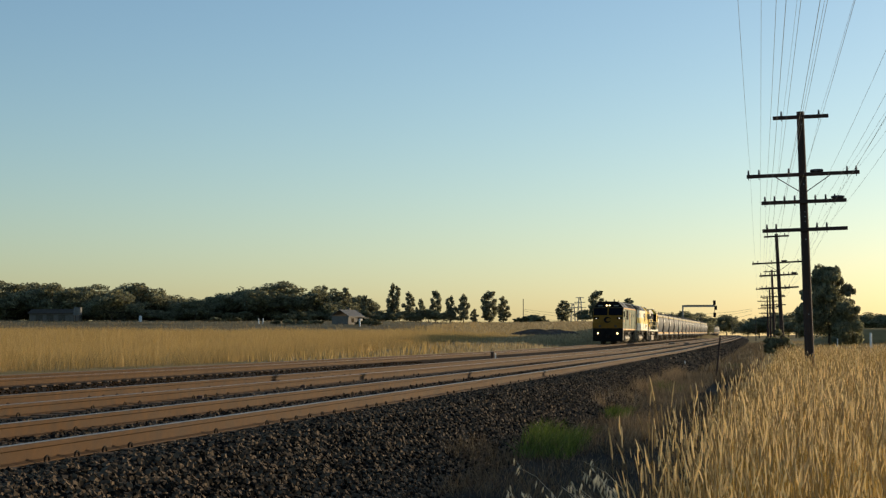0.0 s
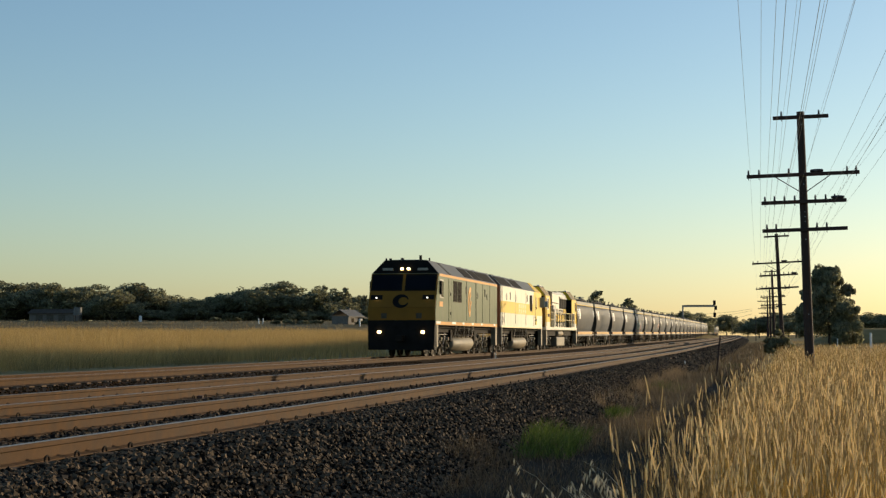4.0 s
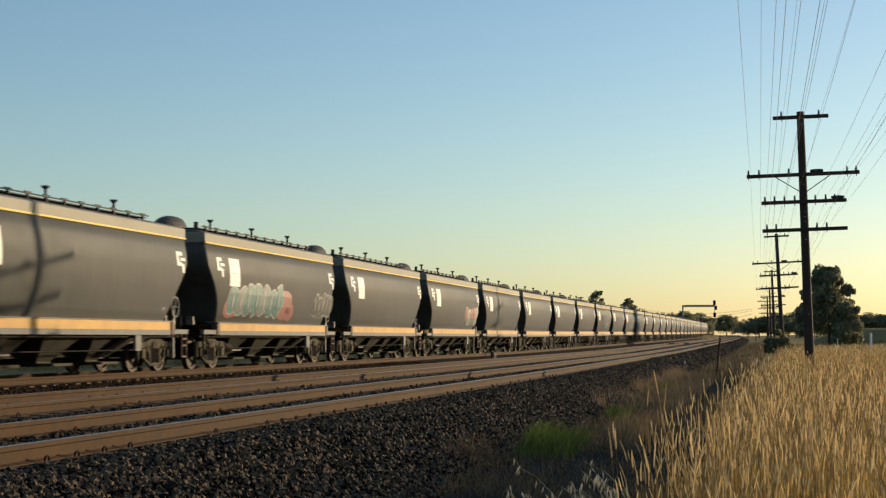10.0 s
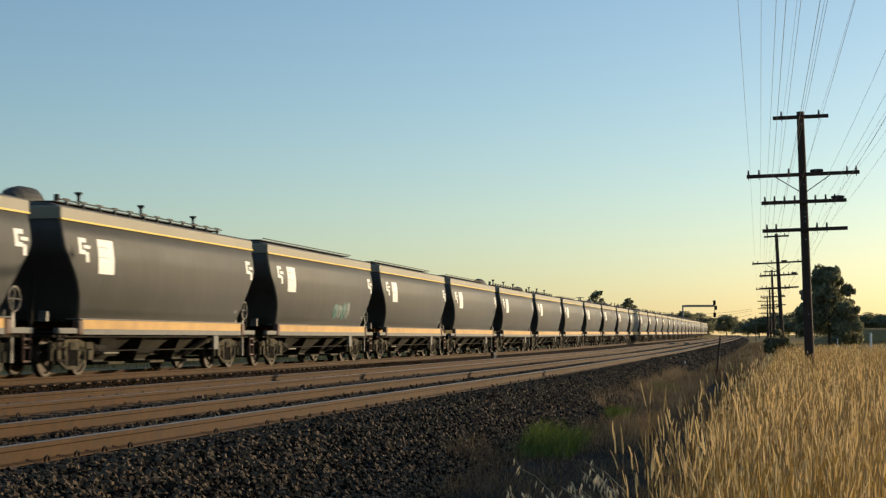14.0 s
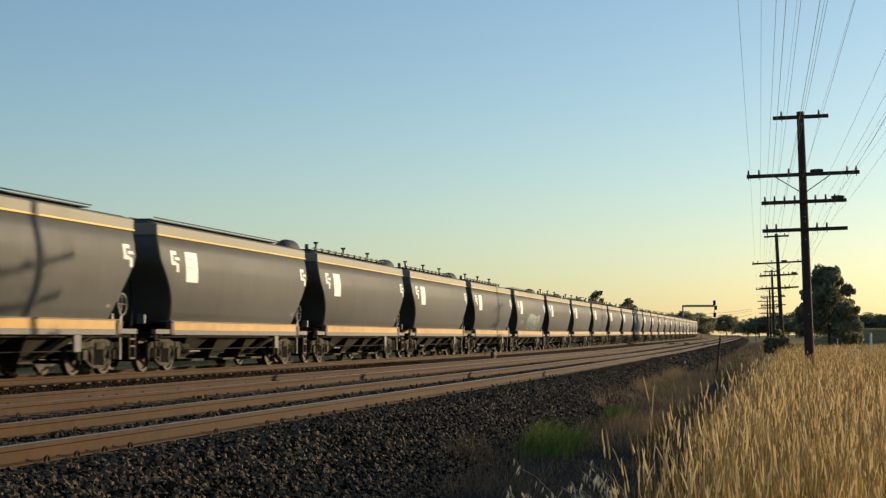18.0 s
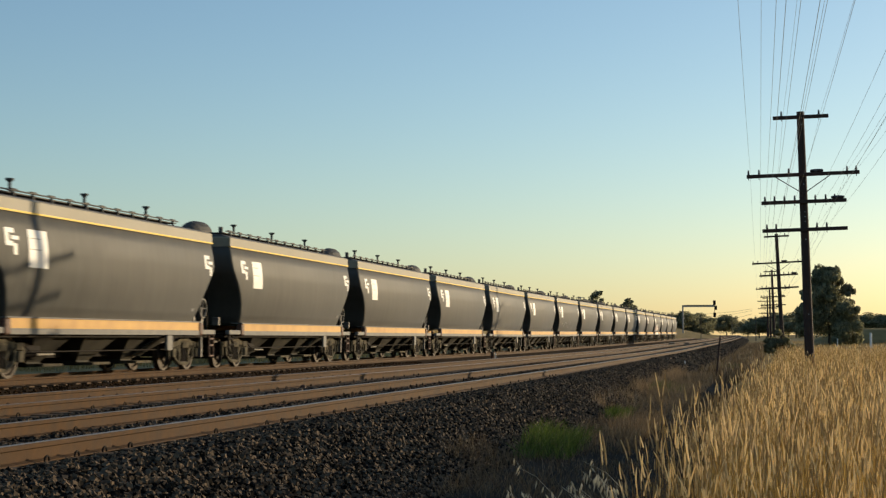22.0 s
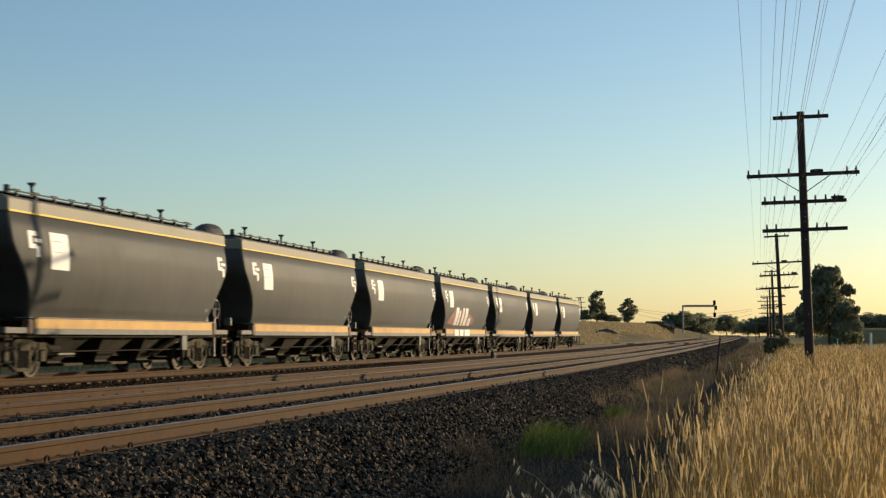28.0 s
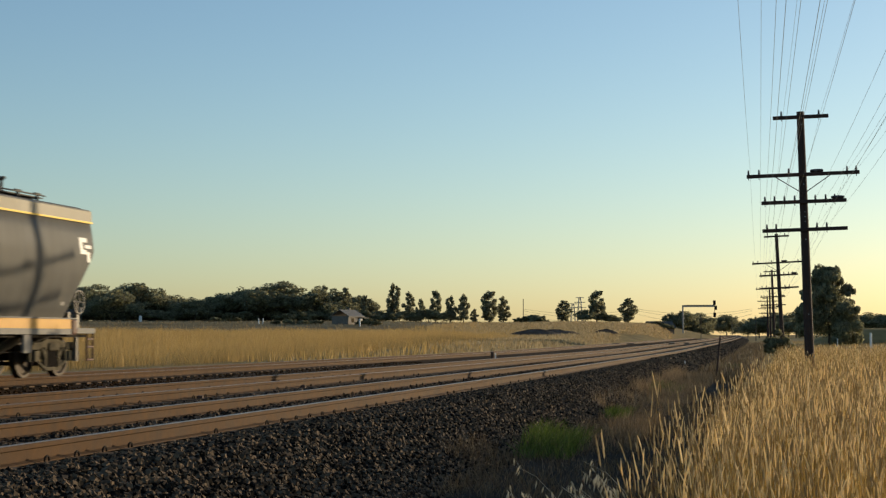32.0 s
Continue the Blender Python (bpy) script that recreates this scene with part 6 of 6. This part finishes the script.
near_stand()
feet = stand_feet(9500, 12.0, 30.0, 701)
blades("tall_grass", feet, np.clip(np.random.default_rng(1).normal(0.98, 0.14, len(feet)), 0.5, 1.4), 0.0028, 0.16, STRAW, 702, "tall ripe straw-coloured grass with pale seed heads", 2, SEED, rich=False)
feet = stand_feet(9000, 12.0, 30.0, 703)
blades("grass_leaves", feet, np.random.default_rng(2).uniform(0.4, 0.95, len(feet)), 0.005, 0.4, LOW_STRAW, 704, "dry straw leaves low in the tall grass", 2)
feet = stand_feet(16000, 30.0, 78.0, 705)
blades("tall_grass", feet, np.clip(np.random.default_rng(3).normal(0.74, 0.13, len(feet)), 0.35, 1.1), 0.006, 0.2, STRAW, 706, "tall ripe straw-coloured grass with pale seed heads", 2, SEED, rich=False)


# wild oats that arch out over the verge, their spikelets hanging
def wild_oats(count, seed):
    rng = np.random.default_rng(seed)
    verts, faces = [], []

    def strip(pts, w, wide):
        base = len(verts)
        for k, q in enumerate(pts):
            f = 1 - 0.6 * k / (len(pts) - 1)
            verts.extend((q - wide * w * f, q + wide * w * f))
        for k in range(len(pts) - 1):
            a = base + 2 * k
            faces.append((a, a + 1, a + 3, a + 2))

    for _ in range(count):
        y = rng.uniform(7.4, 10.5)
        lat = rng.uniform(0.85, 1.4)
        foot = Vector(((y * math.sin(PHI) - lat) / math.cos(PHI), y, 0))
        foot.z = ground_z(foot.x, foot.y) - 0.02
        h, reach, side = rng.uniform(0.72, 1.08), rng.uniform(0.18, 0.5), rng.uniform(-0.5, 0.5)
        to = (ACROSS + ALONG * side).normalized()
        pts = [foot + Vector((0, 0, h * (1.25 * f - 0.33 * f ** 3))) + to * (reach * f ** 2.2) for f in np.linspace(0, 1, 7)]
        wide = Vector((1, 0.2, 0)).normalized()
        strip(pts, 0.0028, wide)
        for k in range(int(rng.integers(6, 12))):
            f = rng.uniform(0.66, 1.0)
            q = foot + Vector((0, 0, h * (1.25 * f - 0.33 * f ** 3))) + to * (reach * f ** 2.2)
            out = Vector(rng.normal(size=3)) * 0.022 + to * 0.02
            tip = q + out
            strip([q, tip], 0.0008, wide)
            drop = Vector((rng.normal() * 0.3, rng.normal() * 0.3, -1)).normalized()
            ln, r = rng.uniform(0.04, 0.07), rng.uniform(0.005, 0.009)
            a = drop.cross(Vector((rng.normal(), rng.normal(), 0.1))).normalized() * r
            c = drop.cross(a).normalized() * r
            base = len(verts)
            verts.extend((tip, tip + drop * ln * 0.4 + a, tip + drop * ln * 0.4 + c, tip + drop * ln * 0.4 - a, tip + drop * ln * 0.4 - c, tip + drop * ln))
            for m in range(4):
                faces.append((base, base + 1 + m, base + 1 + (m + 1) % 4))
                faces.append((base + 5, base + 1 + (m + 1) % 4, base + 1 + m))
    tagged(mesh_ob("wild_oats", verts, faces, OAT), "pale arching wild oats with hanging spikelets at the stand's edge", "grass", kind="stuff")


wild_oats(34, 900)
feet = stand_feet(110, 7.0, 40.0, 902)
blades("tall_grass", feet, np.random.default_rng(903).uniform(1.2, 1.45, len(feet)), 0.0022, 0.14, STRAW, 904, "tallest ripe stalks over the grass stand", 3, SEED)


def patch_feet(count, s0, s1, lat0, lat1, seed, clump=0.0):
    rng = np.random.default_rng(seed)
    out = []
    while len(out) < count:
        s, lat = rng.uniform(s0, s1), rng.uniform(lat0, lat1)
        p = on_line(s, lat)
        if clump and noise.noise(Vector((p.x * clump, p.y * clump, seed))) < rng.uniform(-0.3, 0.35):
            continue
        z = ground_z(p.x, p.y)
        if 3.3 < lat < 5.6:
            z = max(z, shoulder_z(lat) + grade(s))
        out.append((p.x, p.y, z - 0.02))
    return np.array(out)


# verge between ballast and stand
feet = patch_feet(26000, 10, 50, 0.9, 4.0, 11, 0.6)
blades("verge_grass", feet, np.random.default_rng(4).uniform(0.05, 0.24, len(feet)), 0.007, 0.8, VERGE, 12, "short greyish dry grass on the verge")
feet = patch_feet(8500, 38, 74, 2.6, 4.6, 13, 0.35)
blades("verge_grass", feet, np.random.default_rng(5).uniform(0.10, 0.42, len(feet)), 0.0055, 0.8, DRY_TUFT, 14, "brownish dry grass tufts beside the ballast")
for (s0, s1, a, b, n, hh), seed in zip(((23.4, 26.0, 3.2, 4.0, 850, 0.46), (26.0, 28.4, 3.4, 4.3, 900, 0.36), (35.3, 37.2, 3.5, 4.0, 800, 0.32), (51, 58, 3.3, 4.3, 1100, 0.3), (92, 112, 2.0, 3.6, 900, 0.3)), range(20, 25)):
    feet = patch_feet(n, s0, s1, a, b, seed)
    blades("green_tuft", feet, np.random.default_rng(seed).uniform(0.1, hh, n), 0.007, 0.95, GREEN_GRASS, seed, "fresh green grass tuft beside the ballast")


feet = patch_feet(1700, 25.2, 33.5, 2.5, 3.3, 28, 0.9)
blades("verge_grass", feet, np.random.default_rng(30).uniform(0.15, 0.5, len(feet)), 0.004, 0.6, DRY_TUFT, 30, "brownish dry grass hummocks on the verge", 3)
feet = patch_feet(600, 21, 23.5, 3.8, 4.6, 25)
blades("verge_grass", feet, np.random.default_rng(26).uniform(0.06, 0.22, len(feet)), 0.005, 0.6, VERGE, 27, "brown dry tufts at the ballast's foot")


def field_feet(count, lat0, lat1, s0, s1, seed, power=1.0):
    rng = np.random.default_rng(seed)
    out = []
    while len(out) < count:
        lat = lat0 + (lat1 - lat0) * rng.random() ** power
        s = rng.uniform(s0, s1)
        p = on_line(s, lat)
        if not (-0.33 < p.x / max(p.y, 1) < 0.2):
            continue
        out.append((p.x, p.y, ground_z(p.x, p.y) - 0.03))
    return np.array(out)


def thin_out(feet):
    """The grass is lower towards the spoil heaps, and stands in uneven clumps."""
    lump = [1.0 + 0.45 * noise.noise(Vector((f[0] * 0.35, f[1] * 0.12, 2))) + 0.3 * noise.noise(Vector((f[0] * 0.07, f[1] * 0.04, 9))) for f in feet]
    return np.array([(1.0 - 0.72 * smooth01(-0.01, 0.06, f[0] / f[1])) * k for f, k in zip(feet, lump)])


feet = field_feet(40000, 33.0, 41.0, 30, 260, 31)
blades("paddock_grass", feet, thin_out(feet) * np.clip(np.random.default_rng(6).normal(0.95, 0.2, len(feet)), 0.4, 1.5), 0.007, 0.6, FIELD, 32, "tall golden dry grass along the paddock's edge", 2)
feet = np.array([f for f in field_feet(9000, 31.2, 36.0, 30, 180, 57) if noise.noise(Vector((f[0] * 0.3, f[1] * 0.12, 4))) > 0.02])
blades("paddock_weeds", feet, np.random.default_rng(58).uniform(0.25, 1.05, len(feet)), 0.008, 0.8, WEED, 59, "olive brown weeds along the paddock's edge", 2)
feet = field_feet(16000, 24.0, 60.0, 95, 340, 37)
blades("paddock_grass", feet, thin_out(feet) * np.random.default_rng(13).uniform(0.25, 0.7, len(feet)), 0.04, 0.35, FIELD, 38, "golden dry grass beside the tracks", 1)
feet = field_feet(80000, 41.0, 130.0, 20, 230, 33)
blades("paddock_grass", feet, thin_out(feet) * np.clip(np.random.default_rng(7).normal(0.9, 0.2, len(feet)), 0.3, 1.5), 0.017, 0.6, FIELD, 34, "golden dry grass over the wide paddock", 1)
feet = patch_feet(9000, 60, 300, 0.8, 3.8, 15, 0.2)
blades("verge_grass", feet, np.random.default_rng(9).uniform(0.2, 0.55, len(feet)), 0.02, 0.5, VERGE, 16, "brownish dry grass tufts beside the ballast", 1)
feet = field_feet(16000, 60.0, 330.0, 60, 420, 35)
blades("pasture_grass", feet, np.random.default_rng(10).uniform(0.12, 0.4, len(feet)), 0.07, 0.5, PASTURE, 36, "short brown pasture on the far rise", 1)
feet = field_feet(70000, 20.5, 60.0, 120, 450, 51)
feet = feet[feet[:, 0] / feet[:, 1] > -0.01]
blades("paddock_grass", feet, np.random.default_rng(52).uniform(0.15, 0.42, len(feet)), 0.06, 0.35, TAN_GRASS, 53, "low tan grass round the spoil heaps", 1)
feet = patch_feet(26000, 180, 640, 19.6, 46.0, 54)
blades("paddock_grass", feet, np.random.default_rng(55).uniform(0.15, 0.45, len(feet)), 0.08, 0.4, TAN_GRASS, 56, "low tan grass along the curving line", 1)
feet = patch_feet(6000, 70, 330, -30, 2.0, 41)
blades("mown_grass", feet, np.random.default_rng(8).uniform(0.1, 0.35, len(feet)), 0.03, 0.4, FIELD, 42, "short dry stubble in the mown paddock", 1)
# ---- the train's run, and the wind in the near grass ----
SPEED = 25.19


def line_pose(s, lat, reach):
    a, b = on_line(s - reach, lat), on_line(s + reach, lat)
    return Matrix.Translation((a + b) / 2) @ (b - a).to_track_quat("X", "Z").to_matrix().to_4x4()


def motions():
    times = [2.0 * k for k in range(17)]
    for thing, s9, reach in TRAIN:
        walk(thing, [(t, line_pose(s9 - SPEED * (t - 9), TRACKS[2], reach)) for t in times])
    for ob, mid, i in SWAY:
        rows = []
        for k in range(54):
            t = min(0.6 * k, 32.0)
            a = 1.6 * math.sin(1.9 * t + 1.3 * i) + 0.9 * math.sin(4.1 * t + 2.1 * i)
            b = 1.2 * math.sin(2.3 * t + 0.7 * i)
            rows.append((t, Matrix.Translation(mid) @ pose(0, 0, 0, b, a, 0)))
        rows.append((32.0, rows[-1][1]))
        walk(ob, rows)


motions()
